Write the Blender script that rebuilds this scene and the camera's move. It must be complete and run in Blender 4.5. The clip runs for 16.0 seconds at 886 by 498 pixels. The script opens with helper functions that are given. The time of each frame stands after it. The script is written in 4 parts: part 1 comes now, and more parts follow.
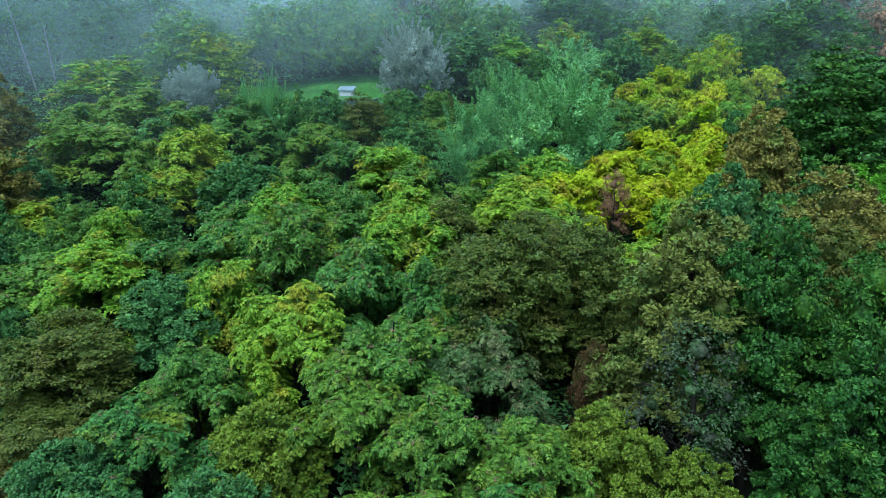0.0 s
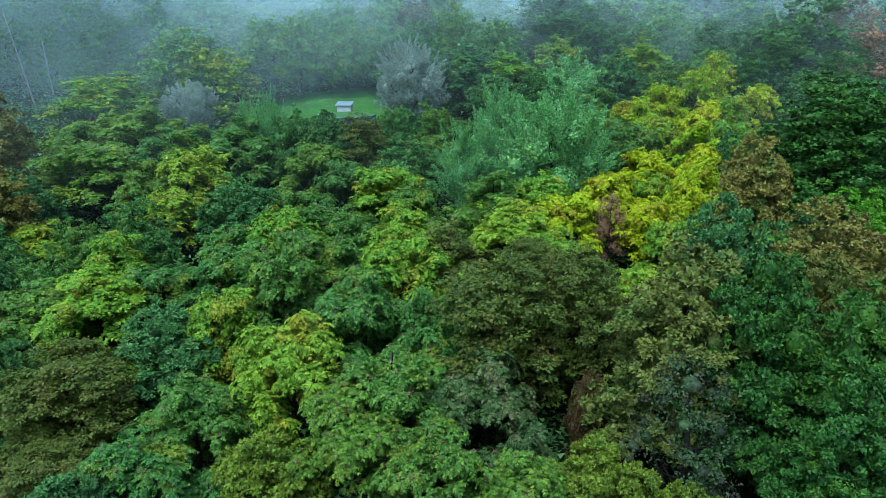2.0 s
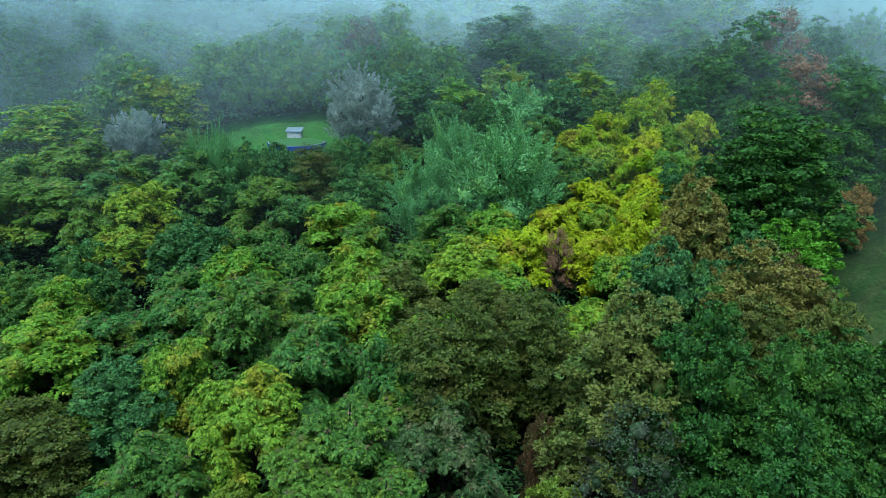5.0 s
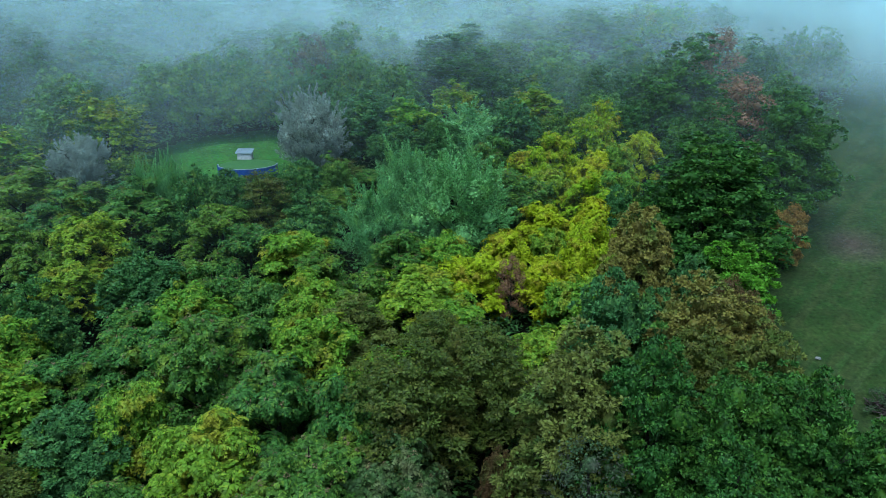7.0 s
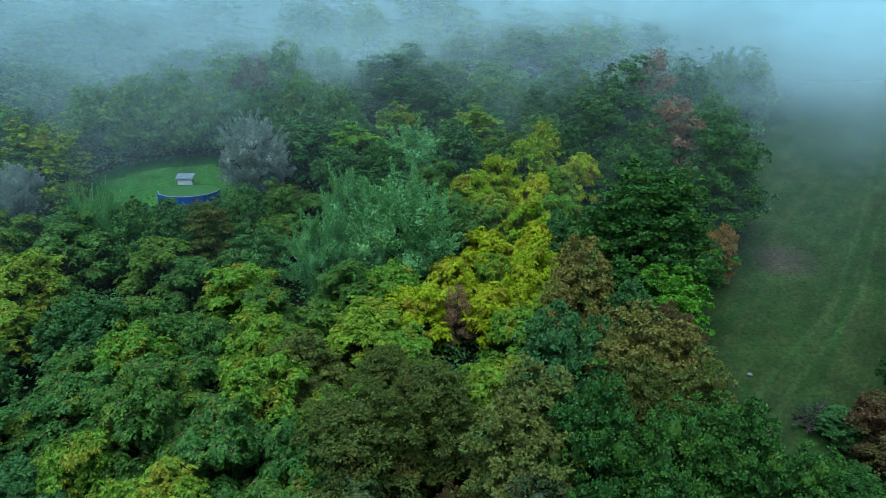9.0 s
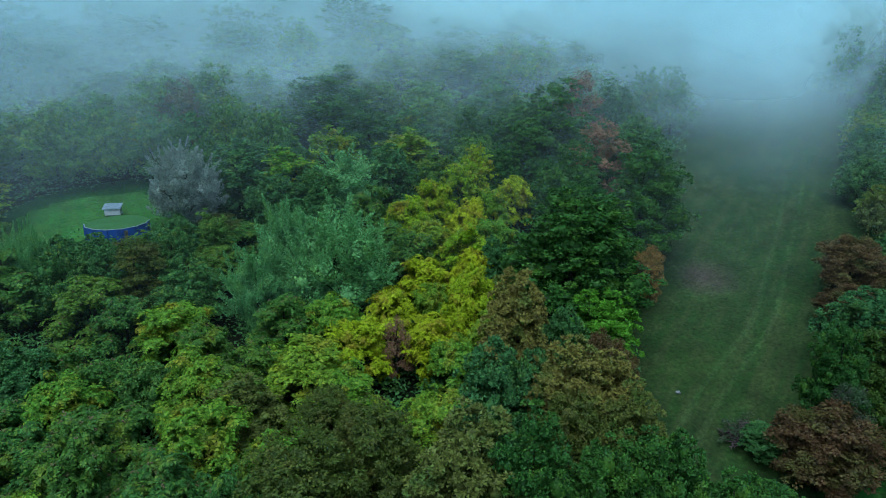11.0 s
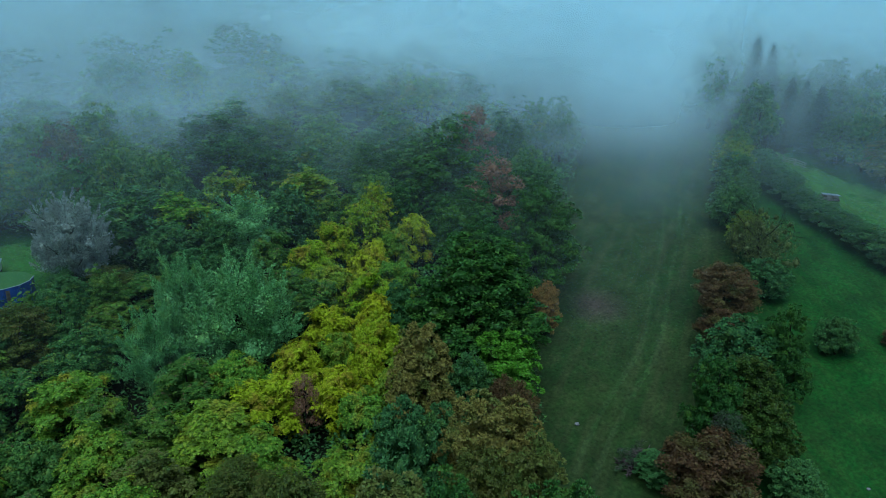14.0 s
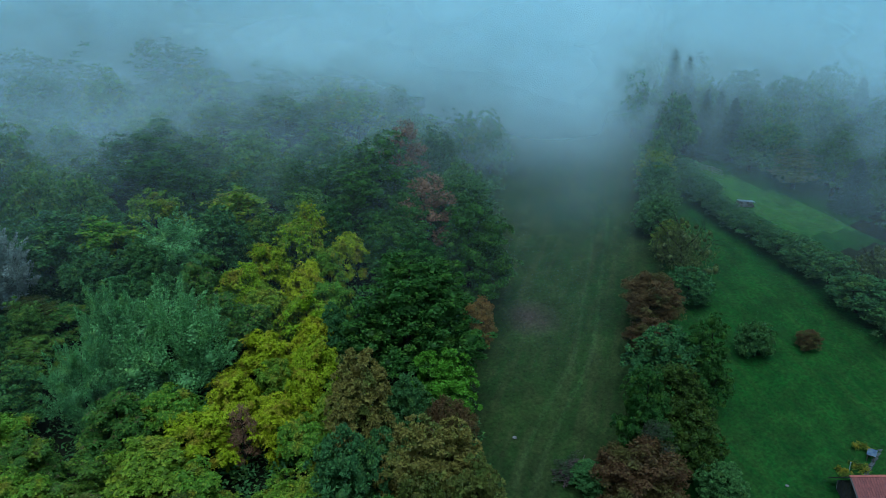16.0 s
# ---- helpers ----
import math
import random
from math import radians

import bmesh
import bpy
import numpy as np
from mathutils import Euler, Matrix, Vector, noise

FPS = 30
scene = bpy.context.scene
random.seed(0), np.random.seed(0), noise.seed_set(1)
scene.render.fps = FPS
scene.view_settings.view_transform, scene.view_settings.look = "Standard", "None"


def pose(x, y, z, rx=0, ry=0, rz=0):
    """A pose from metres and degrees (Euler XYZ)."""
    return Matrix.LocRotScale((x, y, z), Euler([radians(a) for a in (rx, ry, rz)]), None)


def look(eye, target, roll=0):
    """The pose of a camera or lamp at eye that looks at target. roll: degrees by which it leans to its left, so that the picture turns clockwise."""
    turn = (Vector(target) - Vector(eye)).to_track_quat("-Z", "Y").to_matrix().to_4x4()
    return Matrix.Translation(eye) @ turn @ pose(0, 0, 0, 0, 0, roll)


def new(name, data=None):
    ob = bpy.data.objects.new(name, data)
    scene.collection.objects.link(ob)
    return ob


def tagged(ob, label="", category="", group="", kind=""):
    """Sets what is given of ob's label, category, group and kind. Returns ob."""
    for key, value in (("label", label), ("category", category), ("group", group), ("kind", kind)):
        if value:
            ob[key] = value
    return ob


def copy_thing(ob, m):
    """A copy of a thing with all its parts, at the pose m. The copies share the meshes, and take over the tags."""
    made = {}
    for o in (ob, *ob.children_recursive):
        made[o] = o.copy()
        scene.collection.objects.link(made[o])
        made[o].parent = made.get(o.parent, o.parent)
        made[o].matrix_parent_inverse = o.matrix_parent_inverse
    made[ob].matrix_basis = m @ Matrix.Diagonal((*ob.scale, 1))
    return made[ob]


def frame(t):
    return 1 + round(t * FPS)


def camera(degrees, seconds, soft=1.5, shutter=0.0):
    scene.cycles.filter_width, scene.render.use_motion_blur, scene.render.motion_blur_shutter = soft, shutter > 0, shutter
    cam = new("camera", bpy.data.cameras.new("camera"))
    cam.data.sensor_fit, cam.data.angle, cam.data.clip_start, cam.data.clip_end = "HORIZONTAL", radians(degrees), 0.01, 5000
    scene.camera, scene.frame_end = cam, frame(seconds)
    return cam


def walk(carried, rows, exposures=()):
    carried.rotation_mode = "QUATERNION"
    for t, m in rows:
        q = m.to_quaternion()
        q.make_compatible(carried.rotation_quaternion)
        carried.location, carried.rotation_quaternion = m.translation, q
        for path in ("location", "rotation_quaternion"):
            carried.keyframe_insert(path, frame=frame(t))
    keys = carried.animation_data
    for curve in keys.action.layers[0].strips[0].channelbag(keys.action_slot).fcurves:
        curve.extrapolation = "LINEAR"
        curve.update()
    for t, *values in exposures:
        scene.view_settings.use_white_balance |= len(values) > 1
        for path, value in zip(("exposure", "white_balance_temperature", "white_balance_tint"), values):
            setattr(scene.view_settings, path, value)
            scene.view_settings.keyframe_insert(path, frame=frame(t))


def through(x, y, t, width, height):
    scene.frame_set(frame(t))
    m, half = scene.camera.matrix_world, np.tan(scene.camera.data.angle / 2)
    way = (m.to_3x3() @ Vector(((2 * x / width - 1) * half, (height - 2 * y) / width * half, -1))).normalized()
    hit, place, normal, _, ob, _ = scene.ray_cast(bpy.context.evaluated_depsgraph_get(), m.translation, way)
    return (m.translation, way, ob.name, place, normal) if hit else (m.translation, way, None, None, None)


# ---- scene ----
cam = camera(64.6, 16.0, soft=0.8)
METRES, EYE, TILT, LEAN, TURN = 20.0, 30.0, -18.7, 0.0, 0.0
ROWS = [
    (0.0, 0.0, 0.0, 0.0, 0.0, -0.0, -0.0),
    (0.5, -0.0007, -0.0071, 0.0227, 0.01, 0.02, -0.01),
    (1.0, -0.0015, -0.0143, 0.0454, 0.02, 0.04, 0.0),
    (1.5, -0.0021, -0.0216, 0.0678, -0.02, 0.07, 0.02),
    (2.0, -0.0028, -0.0294, 0.0908, -0.26, 0.08, 0.08),
    (2.5, -0.0041, -0.0374, 0.1142, -0.89, 0.12, 0.26),
    (3.0, -0.005, -0.0464, 0.1381, -1.53, 0.13, 0.45),
    (3.5, -0.0055, -0.0547, 0.162, -2.16, 0.15, 0.65),
    (4.0, -0.0065, -0.0631, 0.1857, -2.79, 0.18, 0.84),
    (6.5, -0.0086, -0.1122, 0.325, -6.86, 0.2, 2.13),
    (7.0, -0.0086, -0.1203, 0.3565, -7.95, 0.16, 2.48),
    (7.5, -0.0079, -0.1288, 0.3879, -9.04, 0.13, 2.82),
    (8.0, -0.0084, -0.1394, 0.4187, -10.15, 0.12, 3.17),
    (8.5, -0.0082, -0.1507, 0.449, -11.25, 0.13, 3.52),
    (9.0, -0.0091, -0.1631, 0.479, -12.35, 0.14, 3.86),
    (11.5, -0.0082, -0.2205, 0.6603, -18.86, -0.24, 5.9),
    (12.0, -0.0105, -0.2349, 0.6977, -20.21, -0.3, 6.32),
    (12.5, -0.0122, -0.2485, 0.7355, -21.57, -0.36, 6.74),
    (13.0, -0.0123, -0.2622, 0.774, -22.9, -0.48, 7.17),
    (13.5, -0.0122, -0.2757, 0.8137, -24.23, -0.64, 7.58),
    (14.0, -0.0124, -0.2863, 0.8479, -25.58, -0.81, 8.0),
    (14.5, -0.0126, -0.2949, 0.8739, -26.93, -0.97, 8.4),
    (15.0, -0.0136, -0.3031, 0.8973, -28.32, -1.15, 8.8),
    (15.5, -0.0152, -0.31, 0.9211, -29.69, -1.32, 9.19),
    (16.0, -0.0141, -0.3201, 0.9464, -31.03, -1.51, 9.57),
]
walk(cam, [(t, pose(0, 0, EYE, TILT, LEAN, TURN) @ pose(METRES * x, METRES * y, METRES * z, 90 + pitch, roll, yaw)) for t, x, y, z, yaw, pitch, roll in ROWS],
     exposures=[(0.0, 2.24, 5850, -2.0), (3.5, 2.12, 5850, -2.0), (7.0, 1.74, 5800, -2.0), (9.0, 1.54, 5720, -2.0), (12.5, 1.13, 5580, -2.0), (16.0, 0.84, 5450, -2.0)])

# ---- world and light ----
AIR = bpy.data.worlds.new("overcast_sky")
scene.world = AIR
AIR.use_nodes = True
_nt = AIR.node_tree
_nt.nodes.clear()
_sky = _nt.nodes.new("ShaderNodeTexSky")
_sky.sky_type = "NISHITA"
_sky.sun_disc = False
_sky.sun_elevation = radians(67)
_sky.sun_rotation = radians(215)
_sky.air_density = 1.0
_sky.dust_density = 0.2
_bg = _nt.nodes.new("ShaderNodeBackground")
_bg.inputs["Strength"].default_value = 0.06
_out = _nt.nodes.new("ShaderNodeOutputWorld")
_nt.links.new(_sky.outputs[0], _bg.inputs[0])
_nt.links.new(_bg.outputs[0], _out.inputs[0])

_sun = bpy.data.lights.new("sun", "SUN")
_sun.energy = 1.6
_sun.angle = radians(60)
_sun.color = (0.86, 0.96, 1.0)
sun_ob = new("sun", _sun)
_az, _el = radians(215), radians(67)
sun_ob.matrix_world = look((0, 0, 120), (-math.sin(_az) * math.cos(_el), -math.cos(_az) * math.cos(_el), 120 - math.sin(_el)))


# ---- the lie of the land ----
def soft_clip(d, lo, hi, run):
    d = np.asarray(d, float)
    up = hi + run * np.tanh((d - hi) / run)
    dn = lo + run * np.tanh((d - lo) / run)
    return np.where(d > hi, up, np.where(d < lo, dn, d))


def ground_z(x, y):
    """Height of the hillside, which climbs away from the camera and to the east."""
    x, y = np.asarray(x, float), np.asarray(y, float)
    dx, dy = soft_clip(x - 40.8, -150, 60, 80), soft_clip(y - 50.4, -60, 90, 60)
    east = 3 * np.log1p(np.exp(np.clip((soft_clip(x - 45, -60, 70, 60)) / 3, -50, 50)))
    z = 9 + 0.042 * dx + 0.225 * dy + 0.11 * east
    z = z + 0.11 * 4 * np.log1p(np.exp(np.clip((-36 - np.maximum(x, -90)) / 4, -50, 50)))
    z = z + 1.5 * np.exp(-((x + 13) ** 2 + (y - 99) ** 2) / (2 * 9.0 ** 2))
    z = z + 0.20 * 6 * np.log1p(np.exp(np.clip((np.minimum(y, 240) - 116) / 6, -50, 50)))
    return z + 0.10 * np.sin(x * 0.31 + 1.3) * np.sin(y * 0.27) + 0.06 * np.sin(x * 0.83) * np.sin(y * 0.71 + 0.4)


def gz(x, y):
    return float(ground_z(x, y))


MEADOW = [(106, 150), (88, 118), (78, 100), (64, 82), (54, 72), (46.5, 65), (41, 57), (35, 45), (29, 36), (36, 34), (44, 40), (54, 47.5),
          (61, 54.3), (70, 62), (81.5, 71), (91, 84), (98, 92), (112, 116), (126, 146)]
FIELD = [(91.7, 69.5), (78, 57), (68, 46), (61.6, 39), (55, 32.5), (46, 22), (86, 20), (88.5, 36), (89, 43), (90, 52), (94.5, 64), (94, 71)]
SLOPE = [(103, 84.5), (109, 83.5), (110, 76), (112, 66), (112, 55), (102, 58), (99, 63), (99, 70), (100, 78)]


def inside(px, py, poly):
    hit, j = False, len(poly) - 1
    for i in range(len(poly)):
        (xi, yi), (xj, yj) = poly[i], poly[j]
        if (yi > py) != (yj > py) and px < (xj - xi) * (py - yi) / (yj - yi) + xi:
            hit = not hit
        j = i
    return hit


def in_clearing(px, py, grow=0.0):
    return ((px + 15.5) / (11.5 + grow)) ** 2 + ((py - 97.4) / (7.0 + grow)) ** 2 < 1


def is_open(px, py):
    return inside(px, py, MEADOW) or inside(px, py, FIELD) or inside(px, py, SLOPE) or in_clearing(px, py)


# ---- materials ----
def nodes_of(name):
    m = bpy.data.materials.new(name)
    m.use_nodes = True
    m.node_tree.nodes.clear()
    return m, m.node_tree.nodes, m.node_tree.links


def mixed(nd, ln, fac, a, b):
    """Mix of two colours; fac, a and b are sockets or values."""
    n = nd.new("ShaderNodeMix")
    n.data_type = "RGBA"
    for i, v in ((0, fac), (6, a), (7, b)):
        if isinstance(v, bpy.types.NodeSocket):
            ln.new(v, n.inputs[i])
        else:
            n.inputs[i].default_value = (*v, 1) if isinstance(v, tuple) else v
    return n.outputs[2]


def ramped(nd, ln, src, lo, hi, a=0.0, b=1.0):
    n = nd.new("ShaderNodeMapRange")
    ln.new(src, n.inputs[0])
    for i, v in enumerate((lo, hi, a, b)):
        n.inputs[i + 1].default_value = v
    return n.outputs[0]


def noisy(nd, ln, scale, detail=3.0, vec=None, rough=0.55):
    n = nd.new("ShaderNodeTexNoise")
    n.inputs["Scale"].default_value, n.inputs["Detail"].default_value, n.inputs["Roughness"].default_value = scale, detail, rough
    if vec is not None:
        ln.new(vec, n.inputs["Vector"])
    return n.outputs[0]


def scaled_value(nd, ln, col, fac):
    n = nd.new("ShaderNodeHueSaturation")
    ln.new(col, n.inputs["Color"])
    ln.new(fac, n.inputs["Value"])
    return n.outputs[0]


def plain(name, col, col2=None, rough=0.7, scale=3.0, metal=0.0, bump=0.1):
    """A surface with a broad stain and a fine grain between two colours."""
    m, nd, ln = nodes_of(name)
    col2 = col2 or tuple(c * 0.7 for c in col)
    tc = nd.new("ShaderNodeTexCoord").outputs["Object"]
    broad, fine = noisy(nd, ln, scale, 4, tc), noisy(nd, ln, scale * 9, 3, tc)
    c = mixed(nd, ln, ramped(nd, ln, broad, 0.35, 0.65), col, col2)
    c = scaled_value(nd, ln, c, ramped(nd, ln, fine, 0.3, 0.7, 0.85, 1.15))
    p = nd.new("ShaderNodeBsdfPrincipled")
    ln.new(c, p.inputs["Base Color"])
    p.inputs["Roughness"].default_value, p.inputs["Metallic"].default_value = rough, metal
    p.inputs["Specular IOR Level"].default_value = 0.08 if rough > 0.8 else 0.4
    bp = nd.new("ShaderNodeBump")
    bp.inputs["Strength"].default_value = bump
    ln.new(fine, bp.inputs["Height"])
    ln.new(bp.outputs[0], p.inputs["Normal"])
    o = nd.new("ShaderNodeOutputMaterial")
    ln.new(p.outputs[0], o.inputs[0])
    return m


def leaf_mat(name, a, b, patch, patch_share=0.3, gloss=0.13, through=0.24):
    """Foliage: a to b from tree to tree, patches of a third colour within a crown, and each leaf a little off."""
    m, nd, ln = nodes_of(name)
    info = nd.new("ShaderNodeObjectInfo")
    isl = nd.new("ShaderNodeNewGeometry")
    tc = nd.new("ShaderNodeTexCoord").outputs["Object"]
    off = nd.new("ShaderNodeVectorMath")
    off.operation = "ADD"
    ln.new(tc, off.inputs[0])
    sc = nd.new("ShaderNodeVectorMath")
    sc.operation = "SCALE"
    sc.inputs[0].default_value = (37.0, 19.0, 53.0)
    ln.new(info.outputs["Random"], sc.inputs["Scale"])
    ln.new(sc.outputs[0], off.inputs[1])
    big = noisy(nd, ln, 0.55, 2, off.outputs[0])
    c = mixed(nd, ln, info.outputs["Random"], a, b)
    edge = 0.66 - 0.42 * patch_share
    c = mixed(nd, ln, ramped(nd, ln, big, edge, edge + 0.16, 0, 0.9), c, patch)
    c = mixed(nd, ln, ramped(nd, ln, isl.outputs["Random Per Island"], 0.80, 1.0, 0, 0.55), c, patch)
    c = scaled_value(nd, ln, c, ramped(nd, ln, isl.outputs["Random Per Island"], 0.0, 0.9, 0.5, 1.5))
    p = nd.new("ShaderNodeBsdfPrincipled")
    ln.new(c, p.inputs["Base Color"])
    p.inputs["Roughness"].default_value = 0.5
    p.inputs["Specular IOR Level"].default_value = gloss
    tr = nd.new("ShaderNodeBsdfTranslucent")
    ln.new(c, tr.inputs[0])
    mx = nd.new("ShaderNodeMixShader")
    mx.inputs[0].default_value = through
    ln.new(p.outputs[0], mx.inputs[1])
    ln.new(tr.outputs[0], mx.inputs[2])
    o = nd.new("ShaderNodeOutputMaterial")
    ln.new(mx.outputs[0], o.inputs[0])
    return m


def grass_mat(name, a, b, dry, lane=(0.78, 0.63)):
    """Mown meadow: broad patches, streaks along the mowing, fine tussocks, and one worn brown spot."""
    m, nd, ln = nodes_of(name)
    pos = nd.new("ShaderNodeNewGeometry").outputs["Position"]
    rot = nd.new("ShaderNodeMapping")
    rot.inputs["Rotation"].default_value[2] = -math.atan2(lane[1], lane[0])
    ln.new(pos, rot.inputs[0])
    st = nd.new("ShaderNodeMapping")
    st.inputs["Scale"].default_value = (0.05, 0.9, 0.3)
    ln.new(rot.outputs[0], st.inputs[0])
    broad, mid, fine = noisy(nd, ln, 0.09, 4, pos), noisy(nd, ln, 0.8, 4, pos), noisy(nd, ln, 2.6, 5, pos, 0.75)
    streak = noisy(nd, ln, 1.0, 3, st.outputs[0])
    c = mixed(nd, ln, ramped(nd, ln, broad, 0.35, 0.65), a, b)
    c = mixed(nd, ln, ramped(nd, ln, streak, 0.45, 0.7, 0, 0.8), c, dry)
    c = mixed(nd, ln, ramped(nd, ln, mid, 0.45, 0.7, 0, 0.7), c, dry)
    d = nd.new("ShaderNodeVectorMath")
    d.operation = "DISTANCE"
    d.inputs[1].default_value = (55.0, 65.5, 13.0)
    ln.new(pos, d.inputs[0])
    wob = nd.new("ShaderNodeMath")
    wob.operation = "MULTIPLY_ADD"
    ln.new(mid, wob.inputs[0])
    wob.inputs[1].default_value = 4.0
    ln.new(d.outputs["Value"], wob.inputs[2])
    c = mixed(nd, ln, ramped(nd, ln, wob.outputs[0], 2.8, 6.4, 0.85, 0.0), c, (0.062, 0.042, 0.034))
    c = scaled_value(nd, ln, c, ramped(nd, ln, fine, 0.32, 0.68, 0.45, 1.5))
    c = scaled_value(nd, ln, c, ramped(nd, ln, noisy(nd, ln, 0.33, 3, pos), 0.3, 0.7, 0.7, 1.25))
    p = nd.new("ShaderNodeBsdfPrincipled")
    ln.new(c, p.inputs["Base Color"])
    p.inputs["Roughness"].default_value = 0.85
    p.inputs["Specular IOR Level"].default_value = 0.15
    bp = nd.new("ShaderNodeBump")
    bp.inputs["Strength"].default_value, bp.inputs["Distance"].default_value = 0.6, 0.12
    ln.new(fine, bp.inputs["Height"])
    ln.new(bp.outputs[0], p.inputs["Normal"])
    o = nd.new("ShaderNodeOutputMaterial")
    ln.new(p.outputs[0], o.inputs[0])
    return m


def mist_mat(name, most, by_bearing):
    """Hanging mist as a lit see-through sheet: thicker with height, in noise banks and by view bearing, and thinning
    out over the ground.
    """
    m, nd, ln = nodes_of(name)
    pos = nd.new("ShaderNodeNewGeometry").outputs["Position"]
    sep = nd.new("ShaderNodeSeparateXYZ")
    ln.new(pos, sep.inputs[0])
    flat = nd.new("ShaderNodeMapping")
    flat.inputs["Scale"].default_value = (1, 1, 2.2)
    ln.new(pos, flat.inputs[0])

    def times(a, b):
        n = nd.new("ShaderNodeMath")
        n.operation = "MULTIPLY"
        ln.new(a, n.inputs[0])
        if isinstance(b, float):
            n.inputs[1].default_value = b
        else:
            ln.new(b, n.inputs[1])
        return n.outputs[0]
    bank = ramped(nd, ln, noisy(nd, ln, 0.022, 4, flat.outputs[0], 0.5), 0.30, 0.70, 0.35, 1.65)
    high = ramped(nd, ln, sep.outputs[2], 14.0, 46.0, 0.45, 1.95)
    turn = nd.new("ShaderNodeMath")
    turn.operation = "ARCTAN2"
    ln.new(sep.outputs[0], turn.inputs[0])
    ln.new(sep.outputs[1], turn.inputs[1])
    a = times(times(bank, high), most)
    for start, end, factor in by_bearing:
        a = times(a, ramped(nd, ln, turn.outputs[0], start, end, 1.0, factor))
    over = nd.new("ShaderNodeAttribute")
    over.attribute_name = "over_ground"
    a = times(a, ramped(nd, ln, over.outputs["Fac"], 0.2, 7.0, 0.0, 1.0))
    top = nd.new("ShaderNodeMath")
    top.operation = "MINIMUM"
    ln.new(a, top.inputs[0])
    top.inputs[1].default_value = 1.0
    di, tl = nd.new("ShaderNodeBsdfDiffuse"), nd.new("ShaderNodeBsdfTranslucent")
    di.inputs[0].default_value = tl.inputs[0].default_value = (0.74, 0.94, 0.98, 1)
    veil, mx = nd.new("ShaderNodeMixShader"), nd.new("ShaderNodeMixShader")
    ln.new(di.outputs[0], veil.inputs[1])
    ln.new(tl.outputs[0], veil.inputs[2])
    tp = nd.new("ShaderNodeBsdfTransparent")
    ln.new(top.outputs[0], mx.inputs[0])
    ln.new(tp.outputs[0], mx.inputs[1])
    ln.new(veil.outputs[0], mx.inputs[2])
    o = nd.new("ShaderNodeOutputMaterial")
    ln.new(mx.outputs[0], o.inputs[0])
    return m


# bearings from the camera's foot where the added haze is thickened or cleared, with factors
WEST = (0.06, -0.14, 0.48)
MID_BEARINGS = (WEST, (0.48, 0.66, 1.25), (0.78, 0.87, 0.42), (1.06, 1.20, 1.5))
NEAR_BEARINGS = ((0.40, 0.60, 1.8), (0.76, 0.86, 0.26), (1.06, 1.20, 1.5))


